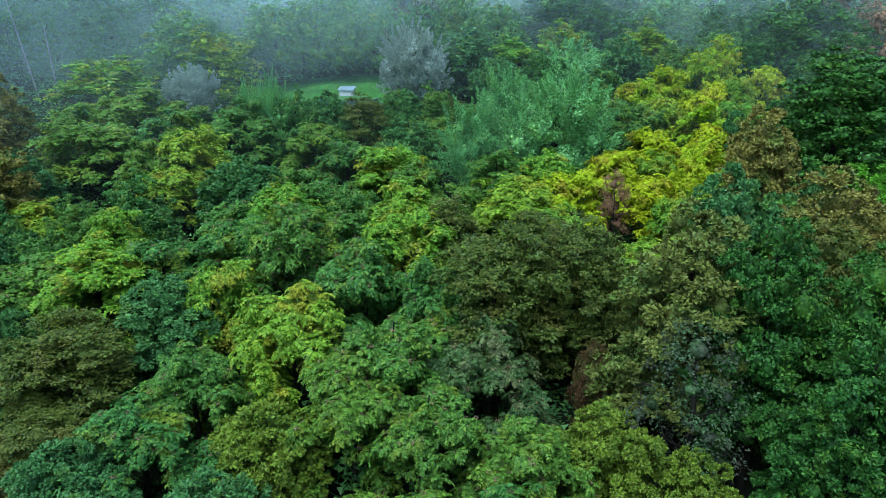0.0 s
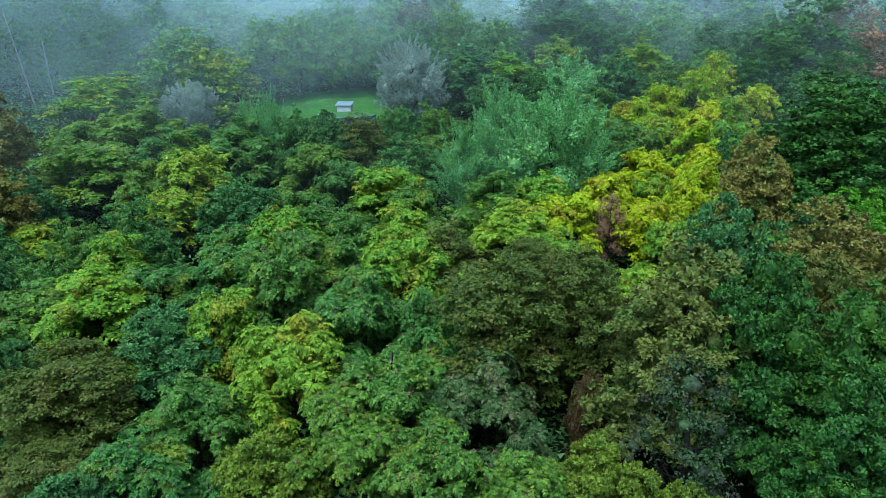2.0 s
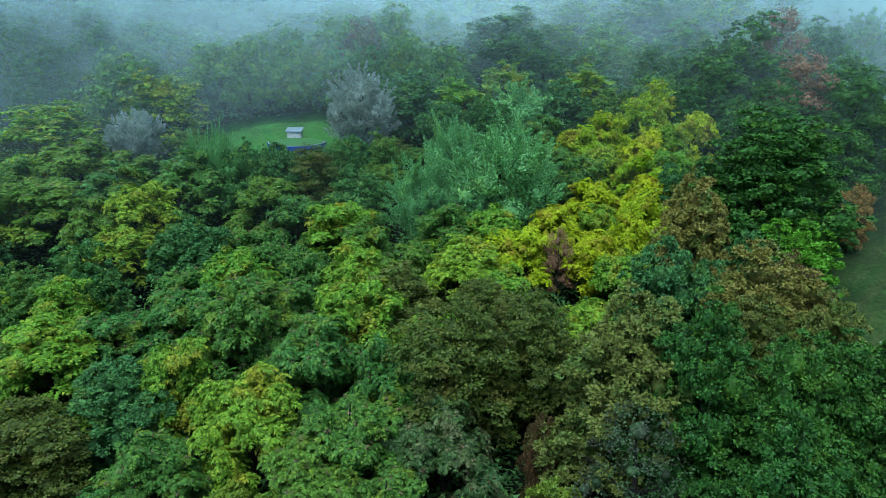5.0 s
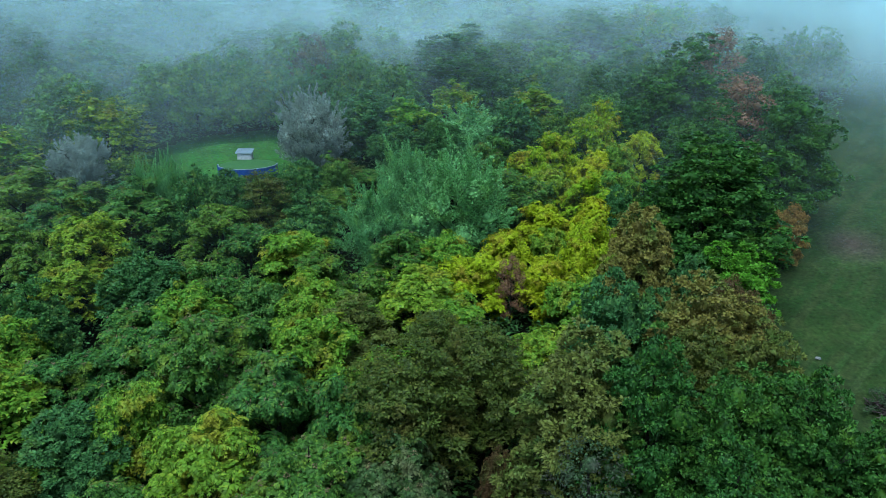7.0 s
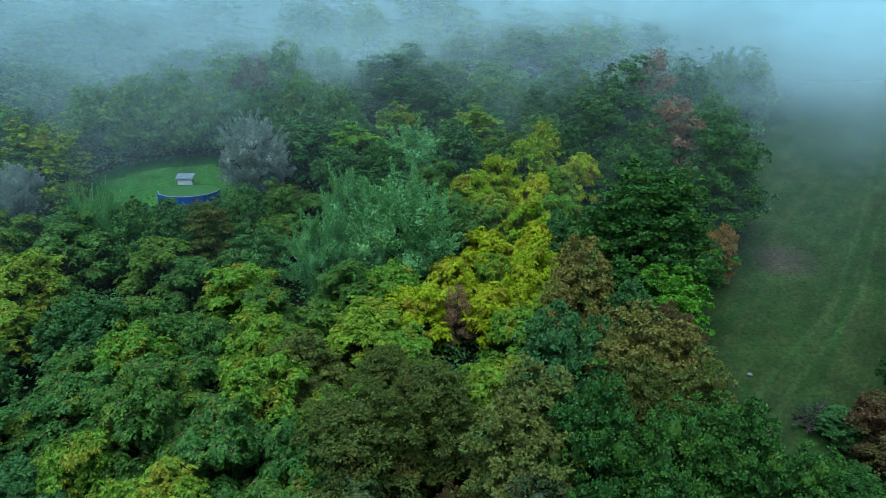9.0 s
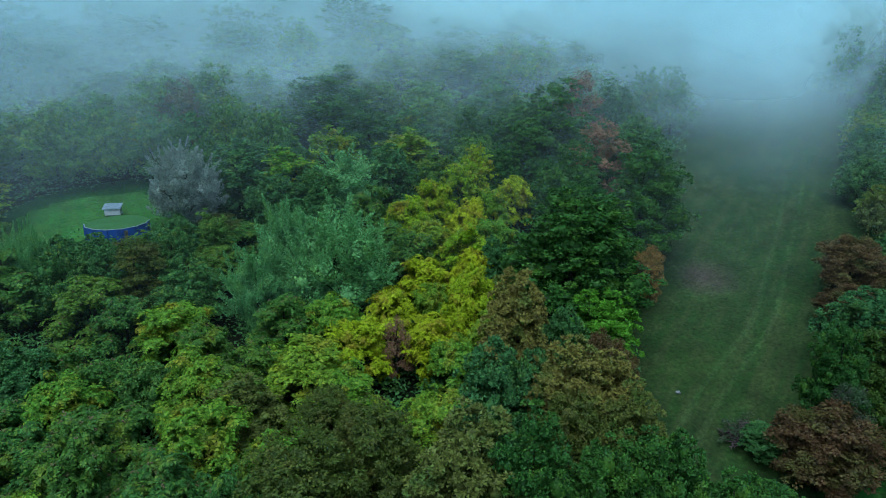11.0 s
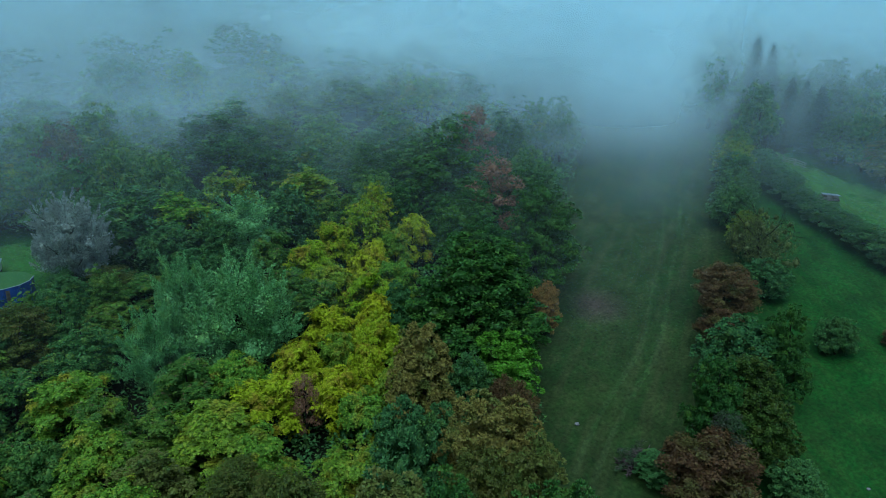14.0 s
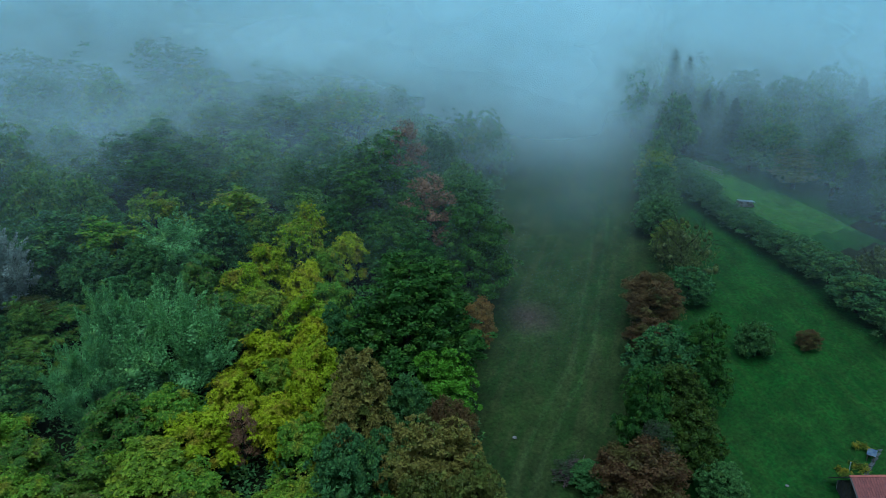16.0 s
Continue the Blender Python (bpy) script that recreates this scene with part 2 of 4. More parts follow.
MAT = {
    "A": leaf_mat("leaf_ailanthus", (0.036, 0.108, 0.022), (0.072, 0.136, 0.016), (0.115, 0.155, 0.014), 0.30, 0.12, 0.22),
    "E": leaf_mat("leaf_ailanthus_dull", (0.030, 0.066, 0.018), (0.044, 0.080, 0.020), (0.075, 0.080, 0.030), 0.35, 0.12, 0.16),
    "G": leaf_mat("leaf_yellow_green", (0.082, 0.19, 0.017), (0.14, 0.215, 0.014), (0.19, 0.18, 0.014), 0.32, 0.12, 0.25),
    "Y": leaf_mat("leaf_yellow", (0.16, 0.265, 0.006), (0.29, 0.325, 0.006), (0.21, 0.165, 0.014), 0.36, 0.1, 0.25),
    "U": leaf_mat("leaf_blue_green", (0.044, 0.118, 0.036), (0.060, 0.138, 0.037), (0.082, 0.148, 0.026), 0.25),
    "M": leaf_mat("leaf_mixed", (0.050, 0.135, 0.034), (0.088, 0.175, 0.030), (0.13, 0.175, 0.024), 0.25),
    "D": leaf_mat("leaf_oak", (0.025, 0.076, 0.014), (0.038, 0.096, 0.014), (0.058, 0.118, 0.013), 0.3, through=0.16),
    "P": leaf_mat("leaf_poplar", (0.115, 0.27, 0.088), (0.13, 0.285, 0.092), (0.155, 0.295, 0.07), 0.3),
    "W": leaf_mat("leaf_grey_willow", (0.23, 0.275, 0.235), (0.24, 0.285, 0.245), (0.19, 0.24, 0.175), 0.3),
    "B": leaf_mat("leaf_olive_brown", (0.045, 0.070, 0.010), (0.060, 0.077, 0.012), (0.082, 0.075, 0.014), 0.3, through=0.18),
    "O": leaf_mat("leaf_rust", (0.135, 0.125, 0.026), (0.16, 0.13, 0.028), (0.09, 0.115, 0.022), 0.35, through=0.18),
    "T": leaf_mat("leaf_tan_olive", (0.088, 0.108, 0.02), (0.12, 0.128, 0.028), (0.058, 0.095, 0.018), 0.35, through=0.18),
    "K": leaf_mat("leaf_dry_pink", (0.18, 0.088, 0.048), (0.20, 0.105, 0.058), (0.12, 0.085, 0.045), 0.3),
    "X": leaf_mat("leaf_dull_purple", (0.050, 0.050, 0.036), (0.056, 0.054, 0.040), (0.034, 0.064, 0.022), 0.65),
    "R": leaf_mat("leaf_dark_red", (0.078, 0.042, 0.018), (0.095, 0.058, 0.022), (0.070, 0.070, 0.017), 0.45),
    "L": leaf_mat("leaf_lime", (0.105, 0.155, 0.016), (0.12, 0.16, 0.016), (0.075, 0.12, 0.015), 0.35),
    "N": leaf_mat("leaf_fresh_lime", (0.085, 0.21, 0.014), (0.095, 0.22, 0.015), (0.06, 0.15, 0.016), 0.3),
    "J": leaf_mat("leaf_dark_olive", (0.034, 0.066, 0.010), (0.044, 0.072, 0.011), (0.06, 0.085, 0.012), 0.3),
    "V": leaf_mat("leaf_thin_olive", (0.065, 0.092, 0.026), (0.08, 0.10, 0.03), (0.105, 0.12, 0.03), 0.3),
    "F": leaf_mat("leaf_orange", (0.20, 0.115, 0.03), (0.23, 0.13, 0.032), (0.13, 0.11, 0.03), 0.3),
    "S": leaf_mat("needles", (0.014, 0.036, 0.020), (0.016, 0.042, 0.024), (0.022, 0.05, 0.024), 0.3),
}
SEED = leaf_mat("seed_head", (0.15, 0.10, 0.06), (0.19, 0.12, 0.075), (0.12, 0.13, 0.04), 0.3)
BARK = plain("bark", (0.02, 0.017, 0.013), (0.012, 0.010, 0.008), 0.9, 2.0, bump=0.5)
PALE_BARK = plain("pale_bark", (0.17, 0.165, 0.15), (0.10, 0.095, 0.085), 0.85, 1.2, bump=0.3)
GRASS = grass_mat("meadow_grass", (0.0135, 0.036, 0.006), (0.020, 0.039, 0.007), (0.031, 0.042, 0.011))
LAWN = grass_mat("field_grass", (0.0065, 0.044, 0.004), (0.010, 0.052, 0.005), (0.019, 0.055, 0.007), (0.3, 0.95))
PASTURE = grass_mat("pasture_grass", (0.020, 0.082, 0.010), (0.027, 0.095, 0.012), (0.045, 0.10, 0.016), (0.3, -0.95))
LITTER = plain("leaf_litter", (0.016, 0.018, 0.009), (0.01, 0.014, 0.007), 0.95, 0.6, bump=0.5)


# ---- mesh helpers ----
def linked(name, me, mat, parent=None, label=""):
    ob = new(name, me)
    if mat and not me.materials:
        me.materials.append(mat)
    if parent is not None:
        ob.parent = parent
    if label:
        ob["label"] = label
    return ob


def part(name, bm, mat, parent=None, label=""):
    me = bpy.data.meshes.new(name)
    bm.normal_update()
    bm.to_mesh(me)
    bm.free()
    return linked(name, me, mat, parent, label)


def raw_mesh(name, verts, faces):
    """A mesh from an array of corners and an array of triangles or quads."""
    verts, faces = np.asarray(verts, np.float32), np.asarray(faces, np.int32)
    me = bpy.data.meshes.new(name)
    k = faces.shape[1]
    me.vertices.add(len(verts))
    me.vertices.foreach_set("co", verts.ravel())
    me.loops.add(faces.size)
    me.loops.foreach_set("vertex_index", faces.ravel())
    me.polygons.add(len(faces))
    me.polygons.foreach_set("loop_start", np.arange(0, faces.size, k, dtype=np.int32))
    me.update(calc_edges=True)
    return me


def unit(v):
    return v / np.maximum(np.linalg.norm(v, axis=-1, keepdims=True), 1e-9)


def leaves(pos, axis, nrm, length, width, fold=0.25):
    """Leaf blades, one slim triangle each, from pos along axis, facing nrm; fold lifts or drops the tip."""
    axis = unit(axis)
    side = unit(np.cross(axis, nrm))
    nrm = np.cross(side, axis)
    length, width = np.broadcast_to(length, len(pos))[:, None], np.broadcast_to(width, len(pos))[:, None]
    low = pos + axis * length * 0.12
    v = np.stack([low - side * width * 0.62, low + side * width * 0.62, pos + axis * length * 1.1 - nrm * length * 0.3 * fold], 1)
    f = np.arange(len(pos) * 3).reshape(-1, 3)
    return v.reshape(-1, 3), f


def joined(parts):
    vs, fs, n = [], [], 0
    for v, f in parts:
        vs.append(v)
        fs.append(f + n)
        n += len(v)
    return np.concatenate(vs), np.concatenate(fs)


def sphere_points(rng, n):
    return unit(rng.normal(size=(n, 3)))


def lobes_of(rng, h, r, base, n, size=(0.36, 0.54), cone=0.0):
    """The billows of a crown: balls spread over an egg between base*h and h."""
    mid, half = h * (1 + base) / 2, h * (1 - base) / 2
    out = [(np.array([rng.normal() * r * 0.08, rng.normal() * r * 0.08, h - r * 0.42]), r * 0.45)]
    for k in range(n):
        u = -0.8 + 1.6 * (k + 0.5) / n
        a = k * 2.39996 + rng.normal() * 0.25
        w = math.sqrt(max(0, 1 - u * u)) * (1 - cone * max(u, 0)) * rng.uniform(0.82, 1.08)
        s = rng.uniform(*size)
        out.append((np.array([math.cos(a) * r * (1 - s * 0.8) * w, math.sin(a) * r * (1 - s * 0.8) * w, mid + u * half * 0.82]), r * s))
    return out


BALL = {}


def unit_ball(level):
    """Corners and triangles of a ball of radius 1."""
    if level not in BALL:
        bm = bmesh.new()
        bmesh.ops.create_icosphere(bm, subdivisions=level, radius=1.0)
        BALL[level] = np.array([v.co[:] for v in bm.verts]), np.array([[v.index for v in f.verts] for f in bm.faces])
        bm.free()
    return BALL[level]


def inner_mass(rng, lobes, leaf=0.24, cover=0.45, fill=0.74):
    """The dense shaded inside of each billow: a ragged layer of overlapping leaves round a small core."""
    bv, bf = unit_ball(1)
    parts = [(c + bv * s * 0.42 * (1 + rng.normal(size=(len(bv), 1)) * 0.12), bf) for c, s in lobes]
    per = [max(8, int(4 * math.pi * (s * fill) ** 2 * cover / (0.35 * leaf * leaf))) for _, s in lobes]
    c, s = np.repeat([q for q, _ in lobes], per, 0), np.repeat([q for _, q in lobes], per)
    d = sphere_points(rng, len(c))
    t = unit(np.cross(d, rng.normal(size=d.shape)))
    size = leaf * rng.uniform(0.7, 1.3, len(s))
    p = c + d * (s * fill * rng.uniform(0.7, 1.12, len(s)))[:, None]
    parts.append(leaves(p - t * size[:, None] / 2, t, d + rng.normal(size=d.shape) * 0.45, size, size * 0.6, 0.3))
    return joined(parts)


def ragged_lobes(rng, h, r, base, n, size):
    """Loose heads of foliage at uneven heights over an open crown."""
    out = []
    for k in range(n):
        q = math.sqrt((k + 0.5) / n) * rng.uniform(0.85, 1.12)
        a = k * 2.39996 + rng.normal() * 0.2
        s = rng.uniform(*size)
        top = h * (base + (1 - base) * math.sqrt(max(0.04, 1 - (0.94 * min(q, 1)) ** 2))) * rng.uniform(0.76, 1.07)
        out.append((np.array([math.cos(a) * r * q * 0.9, math.sin(a) * r * q * 0.9, top - r * s]), r * s))
    for k in range(n // 3):
        a = k * 2 * math.pi / (n // 3) + rng.normal() * 0.3
        q = rng.uniform(0.7, 1.05)
        out.append((np.array([math.cos(a) * r * q, math.sin(a) * r * q, h * rng.uniform(0.22, 0.5)]), r * rng.uniform(*size)))
    return out


def surface_points(rng, lobes, n, lowest=-0.45):
    """Points on the outer skin of the billows, with the way out."""
    tot = sum(s * s for _, s in lobes)
    ps, ds = [], []
    for c, s in lobes:
        d = sphere_points(rng, max(3, int(n * 1.9 * s * s / tot)))
        d = d[d[:, 2] > lowest]
        p = c + d * s * rng.uniform(0.86, 1.1, (len(d), 1))
        keep = np.ones(len(d), bool)
        for c2, s2 in lobes:
            if c2 is not c:
                keep &= np.linalg.norm(p - c2, axis=1) > s2 * 0.86
        ps.append(p[keep])
        ds.append(d[keep])
    return np.concatenate(ps), np.concatenate(ds)


def tuft_leaves(rng, c, d, per, spread, length, width, flat=0.6, upness=0.5, droop=0.2, dome=False):
    """Tufts: per leaves round each centre c, facing out along d."""
    n = len(c) * per
    cc, dd = np.repeat(c, per, 0), np.repeat(d, per, 0)
    ball = sphere_points(rng, n) * rng.uniform(0.25, 1, (n, 1)) ** 0.6
    ball[:, 2] *= flat
    if dome:
        ball = unit(ball + dd * 0.75 + np.array([0, 0, 0.45])) * rng.uniform(0.72, 1.0, (n, 1)) * np.array([1, 1, 0.85])
    else:
        ball += dd * 0.35
    pos = cc + ball * np.repeat(rng.uniform(0.7, 1.25, (len(c), 1)), per, 0) * spread
    axis = unit(ball) * np.array([1, 1, 0.5]) + rng.normal(size=(n, 3)) * 0.45 + np.array([0, 0, -droop])
    nrm = dd * 0.6 + np.array([0, 0, upness]) + ball * 0.4 + rng.normal(size=(n, 3)) * 0.38
    if dome:
        nrm = ball * 1.0 + np.array([0, 0, 0.4]) + rng.normal(size=(n, 3)) * 0.24
    ls = length * rng.uniform(0.7, 1.3, n)
    return leaves(pos, axis, nrm, ls, width * ls / length)


def rosettes(rng, c, d, fine, size):
    """Heads of long feathered leaves that arch out and hang, as on a tree of heaven or a walnut."""
    fr, pairs = (8, 6) if fine else (7, 4)
    n = len(c) * fr
    cc, dd = np.repeat(c, fr, 0), np.repeat(d, fr, 0)
    a = np.tile(np.arange(fr) * 2 * math.pi / fr, len(c)) + np.repeat(rng.uniform(0, 6.28, len(c)), fr) + rng.normal(size=n) * 0.25
    up = unit(dd * 0.6 + np.array([0, 0, 0.75]) + np.repeat(rng.normal(size=(len(c), 3)) * 0.22, fr, 0))
    t1 = unit(np.cross(up, np.array([0.31, 0.95, 0.05])))
    t2 = np.cross(up, t1)
    out = t1 * np.cos(a)[:, None] + t2 * np.sin(a)[:, None]
    rise = rng.uniform(0.0, 0.95, (n, 1))
    ln = size * rng.uniform(0.75, 1.2, (n, 1)) * np.repeat(rng.uniform(0.65, 1.25, (len(c), 1)), fr, 0)
    parts = []

    def along(s):
        return cc + (out * s + up * (rise * s - 0.8 * s * s)) * ln
    for s in np.linspace(0.22, 0.86, pairs):
        p = along(s)
        way = unit(along(s + 0.05) - along(s - 0.05))
        side = unit(np.cross(way, up))
        for sg in (-1, 1):
            ax = side * sg + way * 0.5 - up * 0.28 + rng.normal(size=(n, 3)) * 0.16
            parts.append(leaves(p, ax, up + rng.normal(size=(n, 3)) * 0.25, ln[:, 0] * (0.40 - 0.17 * s), ln[:, 0] * (0.15 if fine else 0.21), 0.3))
    parts.append(leaves(along(0.86), along(1.0) - along(0.86), up, ln[:, 0] * 0.26, ln[:, 0] * 0.15, 0.12))
    return joined(parts)


def sprays(rng, lobes, n, per, reach, leaf, wide):
    """Upswept feathery shoots that break out of the billows, thick below and pointed above."""
    c, d = surface_points(rng, lobes, n, -0.35)
    way = unit(d * np.array([0.7, 0.7, 0.35]) + np.array([0, 0, 0.72]) + rng.normal(size=d.shape) * 0.13)
    long = reach * rng.uniform(0.55, 1.35, (len(c), 1)) * (0.75 + 0.5 * np.clip(d[:, 2:], 0, 1))
    m = len(c) * per
    s = rng.uniform(-0.35, 1.0, (m, 1)) ** 1.0
    wr, lr, dr = np.repeat(way, per, 0), np.repeat(long, per, 0), np.repeat(d, per, 0)
    off = rng.normal(size=(m, 3))
    off -= wr * (off * wr).sum(1, keepdims=True)
    pos = np.repeat(c, per, 0) + wr * s * lr + off * 0.13 * reach * np.clip(1.08 - s, 0.05, 1)
    ax = wr * 0.9 + unit(off) * 0.6 + rng.normal(size=(m, 3)) * 0.2
    nrm = dr * 0.5 + unit(off) * 0.5 + np.array([0, 0, 0.55]) + rng.normal(size=(m, 3)) * 0.3
    return leaves(pos, ax, nrm, leaf * rng.uniform(0.7, 1.3, m), wide, 0.2)


def plumes(rng, h, r, base, n, per, length, width, arch=0.35, narrow=0.30):
    """Upswept sprays: stems that fan out of the trunk and leaves along their upper part."""
    a = rng.uniform(0, 6.28, n)
    reach = r * np.sqrt(rng.uniform(0.02, 1, n))
    top = h * (base + (1 - base) * (1 - 0.55 * (reach / r) ** 2) * rng.uniform(0.72, 1.0, n))
    foot = h * base * rng.uniform(0.3, 1.2, n)
    s = rng.uniform(0.3, 1.0, (n, per))
    rad = reach[:, None] * s ** (1 - arch)
    z = foot[:, None] + (top - foot)[:, None] * s ** (1 + arch)
    wid = narrow * (1.15 - s)[..., None] + 0.05
    pos = np.stack([np.cos(a)[:, None] * rad, np.sin(a)[:, None] * rad, z], -1) + rng.normal(size=(n, per, 3)) * wid * r * 0.28
    outw = np.stack([np.cos(a)[:, None] * np.ones_like(s), np.sin(a)[:, None] * np.ones_like(s), np.zeros_like(s)], -1)
    pos, outw = pos.reshape(-1, 3), outw.reshape(-1, 3)
    m = len(pos)
    axis = outw * 0.35 + np.array([0, 0, 0.75]) + rng.normal(size=(m, 3)) * 0.45
    nrm = outw * 0.8 + np.array([0, 0, 0.45]) + rng.normal(size=(m, 3)) * 0.35
    ls = length * rng.uniform(0.7, 1.3, m)
    return leaves(pos, axis, nrm, ls, width * ls / length)


def tube(path, radii, sides=6):
    path = np.asarray(path, float)
    v, f = [], []
    for i, (p, r) in enumerate(zip(path, radii)):
        d = unit(path[min(i + 1, len(path) - 1)] - path[max(i - 1, 0)])
        u = unit(np.cross(d, [0.3, 0.9, 0.31]))
        w = np.cross(d, u)
        for k in range(sides):
            t = 2 * math.pi * k / sides
            v.append(p + (u * math.cos(t) + w * math.sin(t)) * r)
    for i in range(len(path) - 1):
        for k in range(sides):
            a, b = i * sides + k, i * sides + (k + 1) % sides
            f += [(a, b, b + sides), (a, b + sides, a + sides)]
    return np.array(v), np.array(f)


def limb_mesh(rng, h, r, base, k, n, thick, twigs=0):
    """The k-th of n limbs, with its twigs."""
    a = k * 2.4 + rng.normal() * 0.3
    z0 = h * (base * 0.8 + 0.45 * k / n)
    z1 = min(h * 0.93, z0 + r * rng.uniform(0.5, 0.9))
    e = r * rng.uniform(0.6, 0.86)
    pts = [(0, 0, z0), (math.cos(a) * e * 0.5, math.sin(a) * e * 0.5, z0 + (z1 - z0) * 0.4), (math.cos(a + 0.15) * e, math.sin(a + 0.15) * e, z1)]
    parts = [tube(pts, (thick, thick * 0.6, thick * 0.2), 5)]
    for _ in range(twigs):
        s = rng.uniform(0.35, 0.95)
        p = np.array(pts[1]) * (1 - s) + np.array(pts[2]) * s
        q = p + unit(rng.normal(size=3) + [math.cos(a), math.sin(a), 0.8]) * r * rng.uniform(0.25, 0.5)
        parts.append(tube([p, (p + q) / 2 + rng.normal(size=3) * r * 0.03, q], (thick * 0.3, thick * 0.18, thick * 0.06), 4))
    return joined(parts)


# ---- kinds of tree: nominal height and radius, name, labels ----
KIND = {
    "A": (9.5, 3.2, "ailanthus_tree", "green broad crown of long feathered leaves with reddish seed bunches"),
    "E": (9.5, 3.2, "ailanthus_tree", "dull green tree with many brownish seed bunches"),
    "G": (9.0, 3.0, "ailanthus_tree", "yellow-green broadleaf tree turning in early autumn"),
    "Y": (9.0, 3.1, "walnut_tree", "bright yellow autumn tree with feathered leaves"),
    "U": (8.5, 3.4, "maple_tree", "blue-green dense rounded broadleaf tree"),
    "M": (10.0, 3.8, "woodland_tree", "mid-green woodland tree on the misty hillside"),
    "D": (14.5, 4.2, "oak_tree", "dark green oak with billowing dense crown"),
    "P": (11.0, 4.6, "poplar_tree", "silvery blue-green poplar with upswept sprays"),
    "W": (10.0, 4.2, "willow_tree", "pale grey willow with fine sprays"),
    "B": (11.0, 3.4, "hornbeam_tree", "olive-brown hornbeam with layered fine leaves"),
    "O": (12.0, 3.0, "beech_tree", "rust-brown autumn tree with dense fine crown"),
    "T": (13.0, 3.2, "lime_tree", "tan-olive tree with drying leaves"),
    "K": (12.0, 3.0, "dry_tree", "half-bare tree with dry pinkish-brown leaves"),
    "X": (11.5, 2.6, "dry_tree", "half-bare tree with dull purple-grey withered leaves"),
    "R": (7.0, 2.6, "copper_shrub", "dark reddish-brown shrub in autumn leaf"),
    "L": (8.0, 3.5, "field_maple", "lime-green dense bush at the meadow edge"),
    "N": (8.0, 3.5, "field_maple", "fresh lime-green dense bush at the meadow edge"),
    "J": (8.0, 3.5, "hedge_maple", "dark olive-green dense hedgerow tree"),
    "V": (8.0, 4.5, "hedge_tree", "thin open olive-green tree with visible branches"),
    "F": (7.0, 2.4, "maple_tree", "orange-brown autumn tree at the meadow edge"),
    "S": (15.0, 3.0, "spruce_tree", "dark green spruce with pointed top"),
    "Q": (3.0, 2.1, "round_bush", "round dark green glossy bush on the lawn"),
}


SEED_HEADS = []


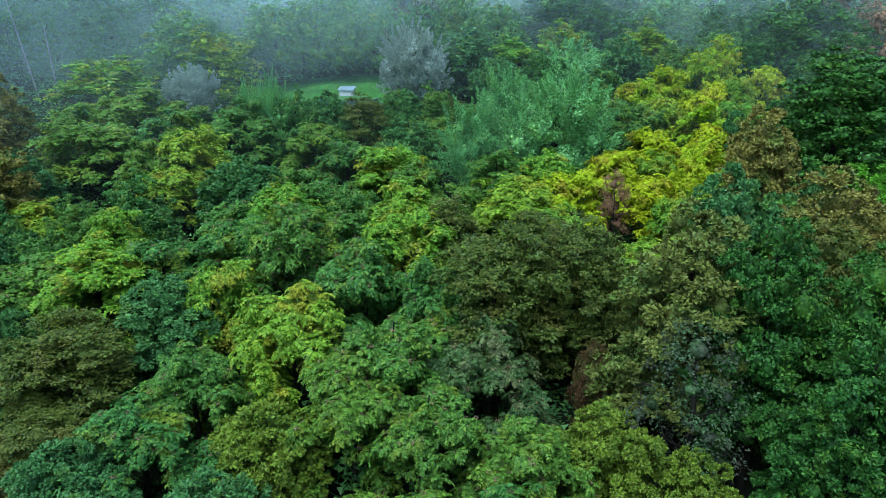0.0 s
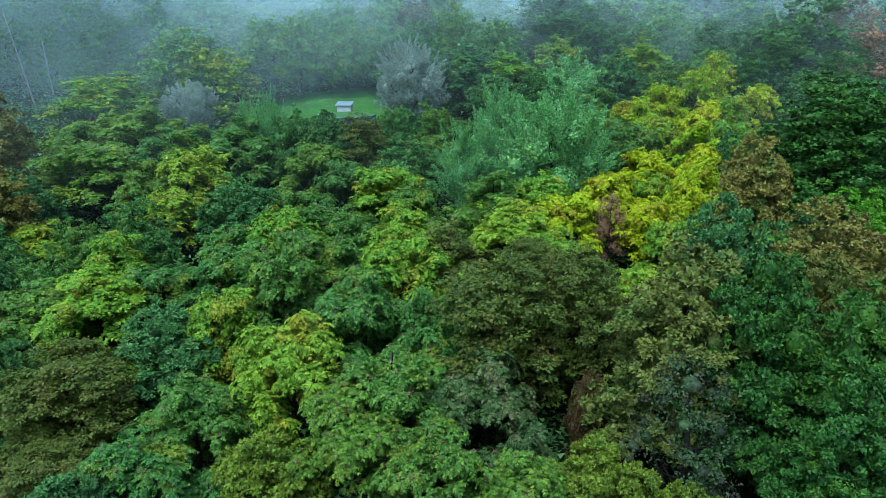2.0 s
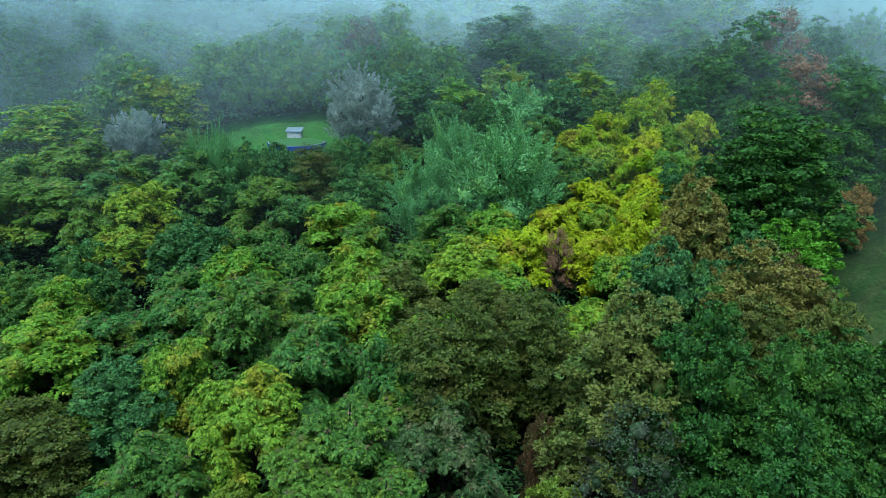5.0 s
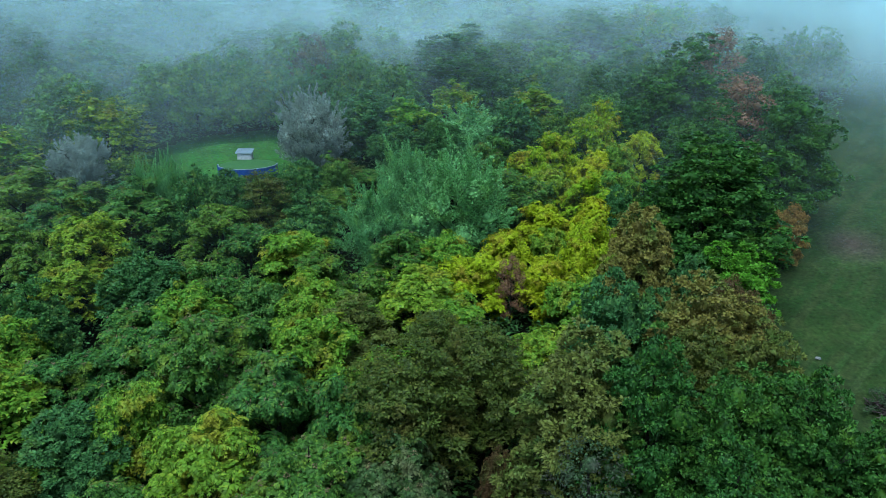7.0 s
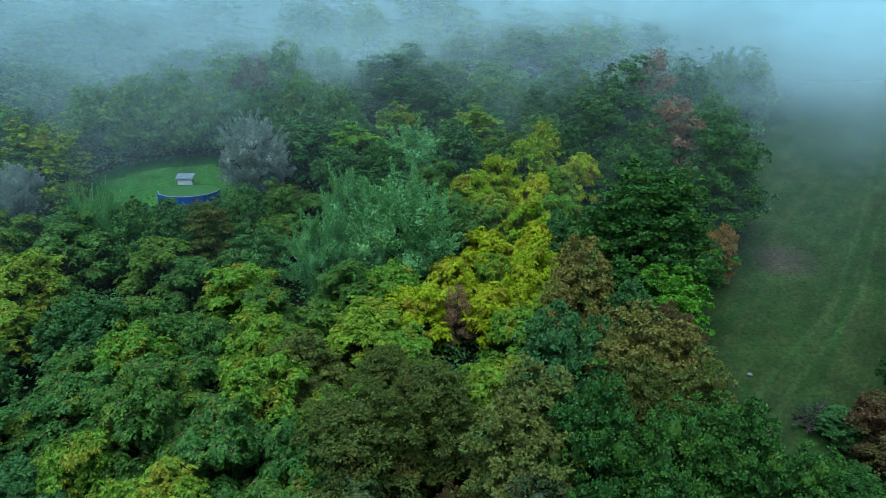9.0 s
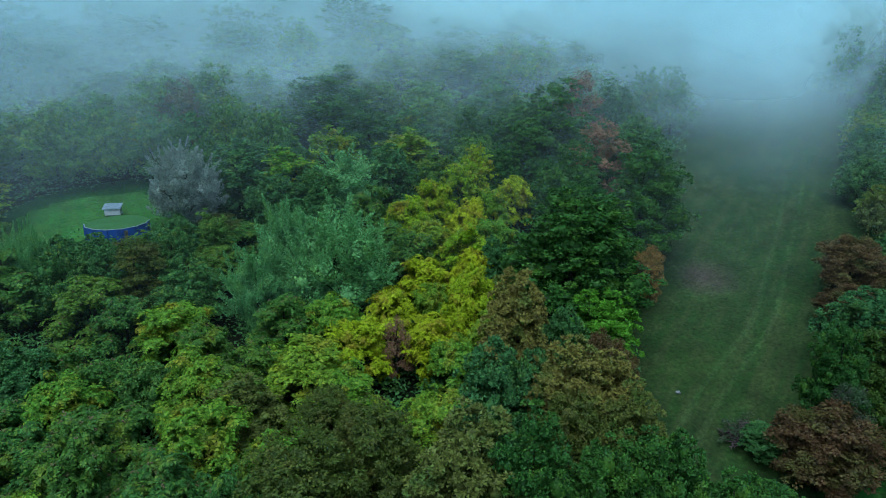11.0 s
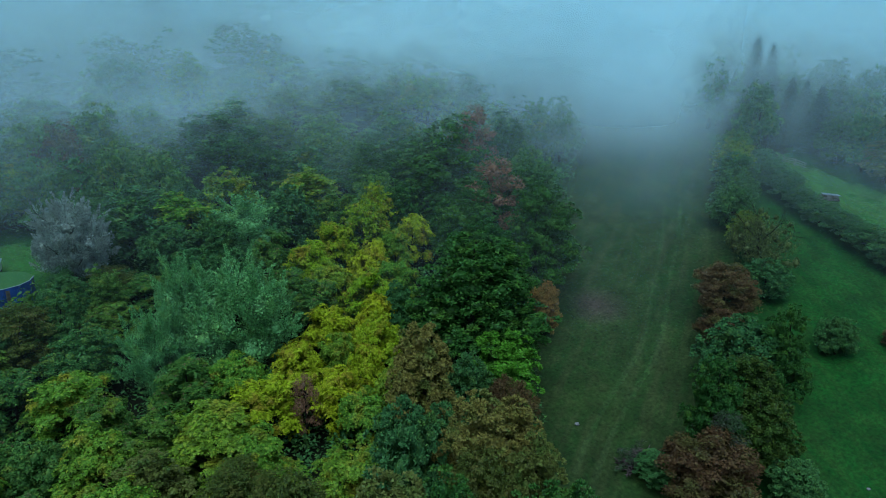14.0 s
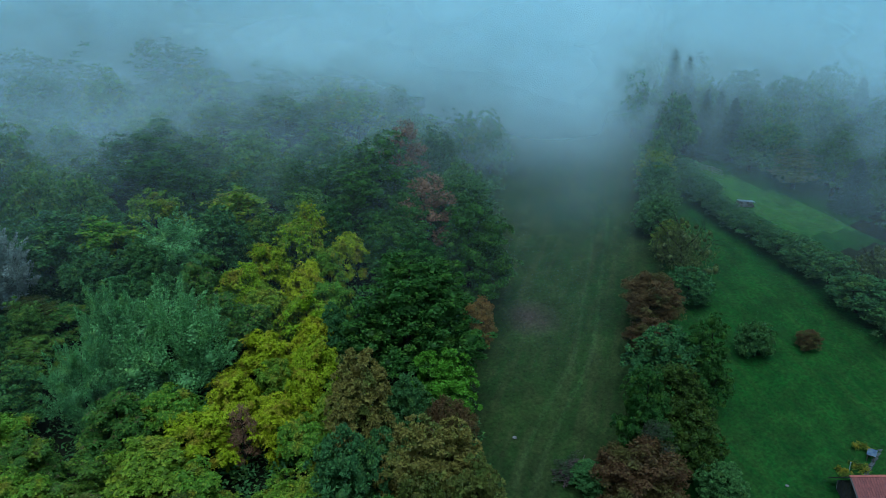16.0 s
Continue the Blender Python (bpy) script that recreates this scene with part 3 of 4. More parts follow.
def crown_mesh(kind, lod, rng, h, r):
    """Leaves of one crown; lod 0 is near, 3 far."""
    thin, lod = lod == 3, min(lod, 2)
    big = (1.0, 1.3, 1.8)[lod]
    if kind in "AGYE":
        lobes = ragged_lobes(rng, h, r, 0.35, 34, (0.13, 0.30))
        mass = inner_mass(rng, lobes, (0.2, 0.24, 0.36)[lod], 0.5)
        if lod < 2:
            c, d = surface_points(rng, lobes, (250, 250)[lod], -0.15)
            c = c + d * rng.uniform(-0.15, 0.3, (len(c), 1))
            SEED_HEADS[:] = [c[::3] + np.array([0, 0, 0.12])]
            return joined([rosettes(rng, c, d, lod == 0, 0.70), mass])
        c, d = surface_points(rng, lobes, 190, -0.15)
        return joined([tuft_leaves(rng, c, d, 14 if thin else 24, 0.5, 0.34 if thin else 0.27, 0.2 if thin else 0.15, 0.5, 0.8, 0.3, True), mass])
    if kind == "P":
        lobes = lobes_of(rng, h * 0.92, r * 0.92, 0.05, 14, (0.28, 0.42))
        return joined([sprays(rng, lobes, (120, 120, 70)[lod], (280, 270, 100)[lod], 1.9, (0.17, 0.18, 0.3)[lod], (0.085, 0.095, 0.16)[lod]), inner_mass(rng, lobes, 0.2, 0.5, 0.86)])
    if kind == "W":
        lobes = lobes_of(rng, h * 0.95, r * 0.92, 0.1, 15, (0.28, 0.40))
        return joined([sprays(rng, lobes, 260, 150, 1.2, 0.18, 0.09), inner_mass(rng, lobes, 0.2, 0.5, 0.8)])
    if kind == "V":
        lobes = ragged_lobes(rng, h, r, 0.3, 20, (0.12, 0.22))
        return joined([plumes(rng, h, r, 0.15, 60, int((110, 90, 60)[lod]), 0.24, 0.13, 0.1, 0.5), inner_mass(rng, lobes, 0.26, 0.25, 0.7)])
    if kind == "S":
        parts, tiers = [], 26
        for k in range(tiers):
            t = k / (tiers - 1)
            z, rr = h * (0.06 + 0.93 * t), r * (1 - t) ** 0.85 + 0.1
            nb = max(5, int(11 * (1 - t) + 5))
            per = (60, 44, 26)[lod]
            a = np.repeat(np.arange(nb) * 2 * math.pi / nb + k, per) + rng.normal(size=nb * per) * 0.11
            s = rng.uniform(0.1, 1, nb * per) ** 0.7
            rad = rr * s * np.repeat(rng.uniform(0.75, 1.1, nb), per)
            pos = np.stack([np.cos(a) * rad, np.sin(a) * rad, z - 0.28 * rad + 0.1 * rad * s], 1) + rng.normal(size=(nb * per, 3)) * np.array([0.1, 0.1, 0.2])
            out = np.stack([np.cos(a), np.sin(a), -0.35 + 0 * a], 1)
            parts.append(leaves(pos, out + rng.normal(size=out.shape) * 0.4, np.array([0, 0, 1.0]) + rng.normal(size=out.shape) * 0.3, 0.36, 0.15 + 0.04 * lod))
        return joined(parts)
    if kind == "B":
        lobes = lobes_of(rng, h, r, 0.1, 18, (0.26, 0.42))
        c, d = surface_points(rng, lobes, (360, 260, 130)[lod], -0.3)
        return joined([tuft_leaves(rng, c, d, (70, 56, 26)[lod], 0.5 * big ** 0.5, (0.16, 0.18, 0.3)[lod], (0.10, 0.12, 0.18)[lod], 0.3, 1.0, 0.35), inner_mass(rng, lobes, (0.18, 0.21, 0.32)[lod], 0.5)])
    if kind in "KX":
        lobes = lobes_of(rng, h, r, 0.15, 14, (0.22, 0.36))
        c, d = surface_points(rng, lobes, (120, 170, 140)[lod], -0.3)
        return joined([tuft_leaves(rng, c, d, (30, 44, 30)[lod], 0.5, (0.14, 0.16, 0.22)[lod], (0.09, 0.10, 0.14)[lod], 0.7, 0.4, 0.3), inner_mass(rng, lobes, 0.2, 0.12, 0.6)])
    if kind in "RQF":
        lobes = lobes_of(rng, h, r, 0.02, 18, (0.24, 0.38))
        c, d = surface_points(rng, lobes, (200, 230, 120)[lod], -0.3)
        if kind == "Q":
            return joined([tuft_leaves(rng, c, d, 54, 0.24, 0.16, 0.10, 0.6, 0.5, 0.1, True), inner_mass(rng, lobes, 0.18, 0.5, 0.8)])
        return joined([tuft_leaves(rng, c, d, (80, 80, 34)[lod], 0.40, (0.13, 0.15, 0.22)[lod], (0.09, 0.10, 0.14)[lod], 0.7, 0.5, 0.2), inner_mass(rng, lobes, (0.18, 0.21, 0.32)[lod], 0.5)])
    base = 0.03 if kind in "ULNDJ" else 0.1
    nl = {"D": 34, "O": 26, "T": 30, "U": 18, "L": 18, "N": 18, "J": 26, "M": 26}[kind]
    if kind in "DTJM":
        lobes = ragged_lobes(rng, h, r, 0.12, nl, (0.20, 0.36))
        lobes += [(np.array([math.cos(k * 2.4) * r * 0.45, math.sin(k * 2.4) * r * 0.45, h * (0.2 + 0.06 * k)]), r * 0.42) for k in range(8)]
    else:
        lobes = lobes_of(rng, h, r, base, nl, (0.24, 0.40), 0.25 if kind == "O" else 0.0)
    c, d = surface_points(rng, lobes, int((360, 270, 230)[lod] * (1.25 if kind in "DT" else 1)), -0.3)
    per = (78, 74, 18 if thin else 34)[lod]
    leaf, wide = ((0.20, 0.14), (0.22, 0.155), (0.40, 0.28) if thin else (0.30, 0.21))[lod]
    return joined([tuft_leaves(rng, c, d, per, (0.45, 0.5, 0.62)[lod], leaf, wide, 0.6, 0.5, 0.15, True), inner_mass(rng, lobes, (0.21, 0.25, 0.38)[lod])])


TEMPLATE = {}


def tree(kind, x, y, h, r, seed, label="", group="woodland trees"):
    """One tree on the hillside: trunk, limbs and crown."""
    far = math.hypot(x, y)
    lod = 0 if far < (45 if kind in "AGYE" else 50) else (1 if far < 90 else (2 if far < 134 else 3))
    key = (kind, lod, seed % (3 if kind in "AGDUYM" else 2))
    h0, r0, name, words = KIND[kind]
    r = r * 1.12
    sx, sz = r / r0, h / h0
    where = Matrix.Translation((x, y, gz(x, y) - 0.15)) @ Euler((0, 0, (seed * 2.399) % 6.283)).to_matrix().to_4x4() @ Matrix.Diagonal((sx, sx, sz, 1))
    if key in TEMPLATE:
        ob = copy_thing(TEMPLATE[key], Matrix())
    else:
        rng = np.random.default_rng(len(TEMPLATE) * 17 + 5)
        ob = TEMPLATE[key] = new(name)
        mat = MAT["U" if kind == "Q" else kind]
        shrub = kind in "RQ"
        lean = rng.normal(size=2) * 0.15
        th = 0.016 * h0 + 0.02
        tv, tf = tube([(0, 0, -0.3), (lean[0], lean[1], h0 * 0.3), (lean[0] * 2, lean[1] * 2, h0 * 0.6), (0, 0, h0 * (0.9 if lod < 2 else 0.62))], (th * 1.5, th, th * 0.7, th * 0.2), 7)
        linked("trunk", raw_mesh("trunk", tv, tf), BARK, ob)
        bare = kind in "KXVW"
        if lod < 2 or bare:
            for k in range(8 if bare else 5):
                lv, lf = limb_mesh(rng, h0, r0, 0.12 if shrub else 0.25, k, 8 if bare else 5, th * (0.45 if bare else 0.32), 7 if bare else 2)
                linked("limb", raw_mesh("limb", lv, lf), BARK, ob)
        cv, cf = crown_mesh(kind, lod, rng, h0, r0)
        linked("crown", raw_mesh("crown", cv, cf), mat, ob)
        if kind in "AE" and lod < 2:
            c = SEED_HEADS[0]
            sv, sf = tuft_leaves(rng, c, np.tile([[0.0, 0.0, 1.0]], (len(c), 1)), 16, 0.16, 0.10, 0.06, 0.8, 0.4, 0.5)
            linked("seed_head", raw_mesh("seed_head", sv, sf), SEED, ob, "reddish-tan hanging seed bunches")["kind"] = "stuff"
    ob.matrix_basis = where
    tagged(ob, label or words, "bush" if kind in "RQLN" else "tree", group)
    PLACED.append((x, y, r))
    return ob


PLACED = []


# ---- ground: one sheet from the wood to the horizon ----
def graded(lo, hi, step, far):
    core = list(np.arange(lo, hi + 0.01, step))
    out, d = [], step
    while core[-1] + sum(out) < far:
        d *= 1.5
        out.append(d)
    tail = list(core[-1] + np.cumsum(out))
    out, d = [], step
    while -core[0] + sum(out) < far:
        d *= 1.5
        out.append(d)
    head = list(core[0] - np.cumsum(out))[::-1]
    return np.array(head + core + tail)


def build_ground():
    xs, ys = graded(-60, 132, 1.2, 1800), graded(14, 134, 1.2, 1800)
    gx, gy = np.meshgrid(xs, ys)
    v = np.stack([gx.ravel(), gy.ravel(), ground_z(gx, gy).ravel()], 1)
    nx = len(xs)
    i = (np.arange(len(ys) - 1)[:, None] * nx + np.arange(nx - 1)[None, :]).ravel()
    f = np.stack([i, i + 1, i + nx + 1, i + nx], 1)
    me = raw_mesh("ground", v, f)
    for m in (LITTER, GRASS, LAWN, PASTURE):
        me.materials.append(m)
    mid = v[f].mean(1)
    slot = np.zeros(len(f), np.int32)
    for k, (x, y, _) in enumerate(mid):
        if not (-70 < x < 140 and 10 < y < 160):
            slot[k] = 1 if y < 10 else 0
        elif inside(x, y, MEADOW):
            slot[k] = 1
        elif inside(x, y, SLOPE) or in_clearing(x, y):
            slot[k] = 3
        elif inside(x, y, FIELD) or (x > 46 and y < 36):
            slot[k] = 2
        elif any(inside(x + dx, y + dy, MEADOW) for dx, dy in ((4, 0), (-4, 0), (0, 4), (0, -4))):
            slot[k] = 1
        elif any(is_open(x + dx, y + dy) for dx, dy in ((5, 0), (-5, 0), (0, 5), (0, -5), (9, 0), (-9, 0))):
            slot[k] = 2
    me.polygons.foreach_set("material_index", slot)
    me.polygons.foreach_set("use_smooth", np.ones(len(f), bool))
    tagged(new("ground", me), "sloping hillside with mown grass and leaf litter", "ground", kind="structure")


build_ground()


def wheel_track(points, width):
    """A worn strip of paler pressed grass laid on the meadow."""
    pts = np.array(points, float)
    t = np.linspace(0, len(pts) - 1, 90)
    x, y = np.interp(t, range(len(pts)), pts[:, 0]), np.interp(t, range(len(pts)), pts[:, 1])
    rng = np.random.default_rng(int(pts[0][0]))
    x, y = np.convolve(np.pad(x, 6, "edge"), np.ones(13) / 13, "valid"), np.convolve(np.pad(y, 6, "edge"), np.ones(13) / 13, "valid")
    d = unit(np.stack([np.gradient(x), np.gradient(y)], 1))
    v = []
    for s in (-0.5, -0.17, 0.17, 0.5):
        w = width * s * (1 + 0.25 * rng.normal(size=90))
        px, py = x - d[:, 1] * w, y + d[:, 0] * w
        v.append(np.stack([px, py, ground_z(px, py) + (0.03 if abs(s) > 0.3 else 0.012)], 1))
    v = np.concatenate(v)
    i = np.arange(89)
    f = np.concatenate([np.stack([i + 90 * k, i + 90 * k + 1, i + 90 * k + 91, i + 90 * k + 90], 1) for k in range(3)])
    tagged(linked("wheel_track", raw_mesh("wheel_track", v, f), PRESSED), "pale pressed grass of a wheel track", "track", "wheel tracks", "structure")


PRESSED = grass_mat("pressed_grass", (0.020, 0.046, 0.009), (0.025, 0.050, 0.010), (0.036, 0.050, 0.015))
wheel_track([(84, 81.3), (73.3, 71), (65, 63.4), (56.7, 55.5), (49.2, 51.4), (42.3, 47), (37, 43)], 0.55)
wheel_track([(82.2, 82.8), (71.8, 72.3), (63.6, 64.8), (55.0, 56.6), (47.9, 52.9), (41.2, 48.6), (36, 44.6)], 0.55)


# ---- hanging mist: sheets curved round the camera, one behind another up the hillside, and the cloud behind ----
def mist_veil(radius, most, cx=2.0, cy=-1.0):
    az = np.radians(np.linspace(-58, 88, 90))
    zs = np.concatenate([np.linspace(-8, 50, 24), np.linspace(60, 130, 5)])
    rng = np.random.default_rng(int(radius))
    ph = rng.uniform(0, 6.28, 3)
    rr = radius + 3.0 * np.sin(az * 5 + ph[0]) + 1.5 * np.sin(az * 13 + ph[1])
    # sheets lean outward to catch more light from above and look brighter
    v = np.concatenate([np.stack([cx + np.sin(az) * (rr + 0.5 * (z - 27)), cy + np.cos(az) * (rr + 0.5 * (z - 27)), z + 0 * az], 1) for z in zs])
    n = len(az)
    i = (np.arange(len(zs) - 1)[:, None] * n + np.arange(n - 1)[None, :]).ravel()
    me = raw_mesh("mist", v, np.stack([i, i + 1, i + n + 1, i + n], 1))
    me.polygons.foreach_set("use_smooth", np.ones(len(me.polygons), bool))
    me.attributes.new("over_ground", "FLOAT", "POINT").data.foreach_set("value", (v[:, 2] - ground_z(v[:, 0], v[:, 1])).astype(np.float32))
    tagged(linked("mist", me, mist_mat("mist_%d" % radius, most, NEAR_BEARINGS if radius < 130 else MID_BEARINGS if radius < 150 else (WEST,) if radius < 164 else ())), "thin blue-white mist hanging over the hillside", "mist", "veils of mist", "stuff")


scene.cycles.transparent_max_bounces = 40
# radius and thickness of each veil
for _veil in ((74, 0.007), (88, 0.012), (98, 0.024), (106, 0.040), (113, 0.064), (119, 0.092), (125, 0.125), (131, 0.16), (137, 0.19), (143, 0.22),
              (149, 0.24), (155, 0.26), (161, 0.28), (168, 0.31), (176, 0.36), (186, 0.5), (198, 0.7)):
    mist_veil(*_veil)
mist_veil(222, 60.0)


# ---- trees of known place: x, y, height, radius ----
SET = {
    "E": [(2.4, 36.4, 9.3, 3.0), (4.6, 33.2, 7.4, 1.7)],
    "A": [(-9.6, 50.4, 10.0, 3.3), (-5.4, 43.1, 10.5, 3.1), (-2.8, 36.5, 10.5, 3.2), (-0.1, 40.9, 11.0, 2.6), (-5.1, 33.5, 9.0, 3.0),
          (-0.7, 32.0, 9.0, 2.6), (-14.5, 36.4, 8.5, 2.8), (-16.3, 32.3, 8.0, 2.8), (-12.4, 31.5, 6.5, 2.0), (-29.9, 47.5, 8.0, 3.6),
          (-36.1, 71.2, 9.0, 4.5), (-35.0, 80.0, 9.0, 4.6), (-21.3, 77.0, 9.0, 3.9), (-13.0, 71.7, 8.0, 3.2), (-11.2, 46.2, 11.3, 2.9), (44.0, 122.0, 12.0, 7.0)],
    "G": [(-26.6, 54.8, 8.0, 2.4), (-9.0, 38.6, 10.0, 3.2), (-25.3, 47.6, 9.0, 4.0), (-35.3, 58.7, 7.0, 2.9), (-15.0, 43.5, 10.0, 2.3), (-2.3, 49.0, 10.0, 3.1),
          (-13.2, 56.0, 9.0, 2.8), (-42.7, 91.0, 9.0, 5.6), (-24.7, 70.0, 9.0, 3.2), (5.4, 55.7, 9.0, 3.6),
          (-2.8, 56.0, 9.0, 2.8), (18.9, 53.6, 8.0, 2.4), (-30.5, 98.0, 10.5, 4.8), (-9.5, 110.0, 8.0, 3.0), (10.1, 96.0, 9.0, 4.4), (27.0, 98.0, 9.0, 4.6),
          (-4.8, 65.0, 8.5, 3.2), (16.5, 101.0, 9.5, 3.6)],
    "Y": [(10.6, 58.3, 8.5, 2.9), (15.4, 63.0, 8.0, 2.3), (26.2, 71.0, 9.0, 2.6), (21.8, 79.4, 9.0, 2.5), (31.4, 85.5, 9.6, 2.7),
          (23.6, 63.0, 9.0, 2.4), (17.8, 57.5, 8.0, 2.4), (36.6, 82.0, 9.0, 2.3), (28.6, 77.0, 8.8, 2.4), (20.2, 67.2, 8.2, 2.5), (25.4, 67.0, 8.6, 2.1),
          (34.2, 88.5, 9.4, 2.4), (26.0, 83.0, 9.2, 2.3), (21.4, 59.5, 8.4, 2.0)],
    "lime": [(22.8, 74.6, 8.4, 2.4), (17.6, 76.0, 8.0, 2.4), (30.6, 73.0, 8.4, 2.2), (18.2, 83.5, 8.6, 2.5), (32.6, 79.4, 8.4, 2.0), (28.8, 90.0, 9.2, 2.6), (19.6, 63.2, 7.6, 1.8)],
    "U": [(43.2, 41.0, 3.2, 1.8), (-17.6, 60.0, 9.0, 3.3), (-17.8, 42.6, 8.5, 3.2), (18.7, 43.5, 13.5, 3.1), (3.0, 97.5, 9.0, 4.6), (58.3, 46.0, 8.7, 3.6), (52.0, 33.4, 5.0, 2.0),
          (74.3, 56.3, 5.0, 2.4), (22.5, 45.2, 11.0, 2.3), (-19.2, 82.4, 6.0, 2.3), (-12.4, 75.6, 9.3, 2.4), (-13.4, 82.6, 6.1, 2.3), (-4.8, 83.2, 6.6, 2.3), (-17.2, 82.9, 6.2, 2.3), (27.8, 66.8, 8.5, 2.0)],
    "hedge": [(101.0, 80.2, 4.0, 2.4), (98.4, 76.4, 4.2, 2.5), (97.4, 72.4, 4.4, 2.5), (96.2, 68.6, 3.6, 2.2), (95.6, 65.0, 3.4, 2.3), (95.2, 61.2, 3.6, 2.4), (94.8, 57.2, 3.9, 2.4), (94.4, 53.0, 4.4, 2.6), (94.0, 48.6, 4.8, 2.8),
              (91.6, 43.0, 5.0, 3.3), (90.6, 37.4, 5.0, 3.2), (90.2, 31.5, 5.0, 3.2)],
    "D": [(17.0, 33.6, 16.3, 3.1), (21.4, 31.6, 16.0, 3.2), (25.4, 31.2, 15.3, 3.0), (19.4, 28.0, 13.5, 3.0), (35.4, 62.6, 16.3, 5.9), (49.0, 70.5, 15.3, 4.4),
          (47.5, 93.0, 15.5, 6.0), (18.4, 114.0, 13.5, 7.0), (122.5, 66.4, 9.0, 4.8), (125.1, 58.3, 9.0, 5.1), (29.0, 29.5, 13.0, 3.0), (33.5, 32.0, 9.0, 2.6), (-61.5, 104.0, 15.0, 4.6), (-48.0, 105.0, 13.0, 4.4), (-55.5, 104.5, 13.0, 3.6), (-62.0, 112.0, 17.0, 5.0), (-53.0, 109.0, 16.0, 5.0), (-70.0, 105.0, 17.0, 5.0), (-44.0, 112.0, 15.0, 5.0), (-73.0, 119.0, 18.0, 5.5), (-56.0, 122.0, 17.0, 5.5), (43.0, 78.0, 13.0, 4.0), (41.5, 71.5, 12.5, 4.0), (55.0, 82.5, 13.0, 4.2),
          (37.0, 33.2, 6.0, 2.4)],
    "T": [(13.4, 36.2, 16.0, 3.4), (0.4, 51.6, 9.0, 2.7), (26.0, 36.8, 14.6, 2.3), (115.0, 68.3, 7.0, 3.4)],
    "O": [(23.7, 41.2, 14.6, 2.9), (23.0, 50.2, 15.0, 2.7), (-46.2, 72.7, 13.0, 2.9), (-38.4, 59.2, 11.0, 2.7), (28.8, 43.6, 11.0, 2.4)],
    "B": [(-23.1, 38.5, 9.0, 3.7), (-21.9, 32.9, 7.0, 2.7), (3.4, 40.2, 12.7, 3.8), (8.8, 42.6, 11.8, 3.1), (-8.6, 75.6, 9.3, 2.6), (21.8, 37.4, 13.6, 2.6),
          (6.4, 46.6, 10.4, 2.7)],
    "X": [(12.6, 31.4, 11.8, 2.6), (47.6, 37.6, 8.4, 1.7)],
    "F": [(45.4, 63.6, 6.8, 1.6)],
    "K": [(14.4, 57.2, 8.0, 1.3), (48.2, 80.6, 14.5, 3.6), (54.0, 97.0, 15.0, 3.0)],
    "R": [(8.8, 36.8, 7.0, 1.1), (29.6, 47.2, 10.4, 1.6), (-4.0, 114.0, 12.0, 3.4), (66.3, 55.6, 7.3, 3.3), (61.8, 51.4, 5.2, 2.6),
          (45.0, 36.9, 7.8, 3.7), (79.8, 42.4, 2.6, 1.4), (32.6, 50.0, 7.6, 2.2)],
    "W": [(-32.0, 91.0, 8.0, 3.3), (-3.9, 92.0, 11.0, 4.2)],
    "P": [(11.4, 69.3, 12.6, 5.2), (3.2, 69.0, 10.2, 3.0), (16.7, 92.5, 9.0, 5.0), (6.6, 74.0, 11.6, 3.4), (-18.6, 77.6, 10.2, 1.8), (-21.4, 79.0, 9.6, 1.7)],
    "east": [(82.6, 70.4, 6.4, 2.6), (87.0, 73.4, 6.6, 2.6), (90.6, 77.2, 7.0, 2.7), (94.4, 80.8, 7.0, 2.7), (98.0, 84.4, 7.2, 2.6), (80.0, 64.6, 6.0, 2.2)],
    "L": [(-9.4, 32.4, 7.3, 2.7), (8.6, 30.7, 8.0, 2.3), (12.4, 28.6, 7.0, 1.9)],
    "N": [(34.6, 55.0, 8.4, 3.2)],
    "J": [(55.2, 42.6, 8.3, 3.4), (52.4, 38.4, 8.0, 3.1)],
    "M": [(-24.5, 109.5, 12.0, 5.1), (-16.4, 112.2, 12.5, 4.6), (106.5, 98.5, 15.0, 4.2), (109.6, 101.0, 17.0, 4.2), (106.3, 87.4, 12.0, 3.3), (-36.5, 101.0, 12.0, 5.0), (-8.0, 117.0, 13.0, 5.0), (-15.8, 75.6, 9.8, 2.5), (-21.0, 108.6, 11.5, 3.6), (-14.0, 107.8, 11.0, 3.5), (-7.0, 106.6, 10.5, 3.4), (-5.0, 76.8, 9.2, 2.4), (-9.0, 83.0, 6.2, 2.3), (-1.2, 83.6, 7.2, 2.4)],
    "V": [(77.6, 60.3, 9.5, 4.3), (98.4, 44.4, 7.0, 3.6), (101.8, 82.6, 3.6, 1.8)],
    "S": [(112.0, 93.9, 17.0, 3.3), (114.0, 92.0, 16.0, 2.9), (113.4, 86.6, 11.6, 2.9), (115.6, 85.2, 11.4, 2.6), (109.0, 95.5, 11.0, 2.6)],
    "Q": [(72.9, 45.0, 4.4, 2.0)],
}
_n = 0
for _k, _list in SET.items():
    for _x, _y, _h, _rad in _list:
        _n += 1
        if _k == "lime":
            tree("G" if _n % 2 else "A", _x, _y, _h, _rad, _n, "lime-green feathery tree among yellow autumn trees")
        elif _k == "east":
            tree("UGMLUU"[_n % 6], _x, _y, _h, _rad, _n, "green hedgerow tree along the meadow in mist", "hedgerow shrubs")
        elif _k == "hedge":
            tree("U", _x, _y, _h, _rad, _n, "dark blue-green hedge shrub between two fields", "hedgerow shrubs")
        else:
            tree(_k, _x, _y, _h, _rad, _n)


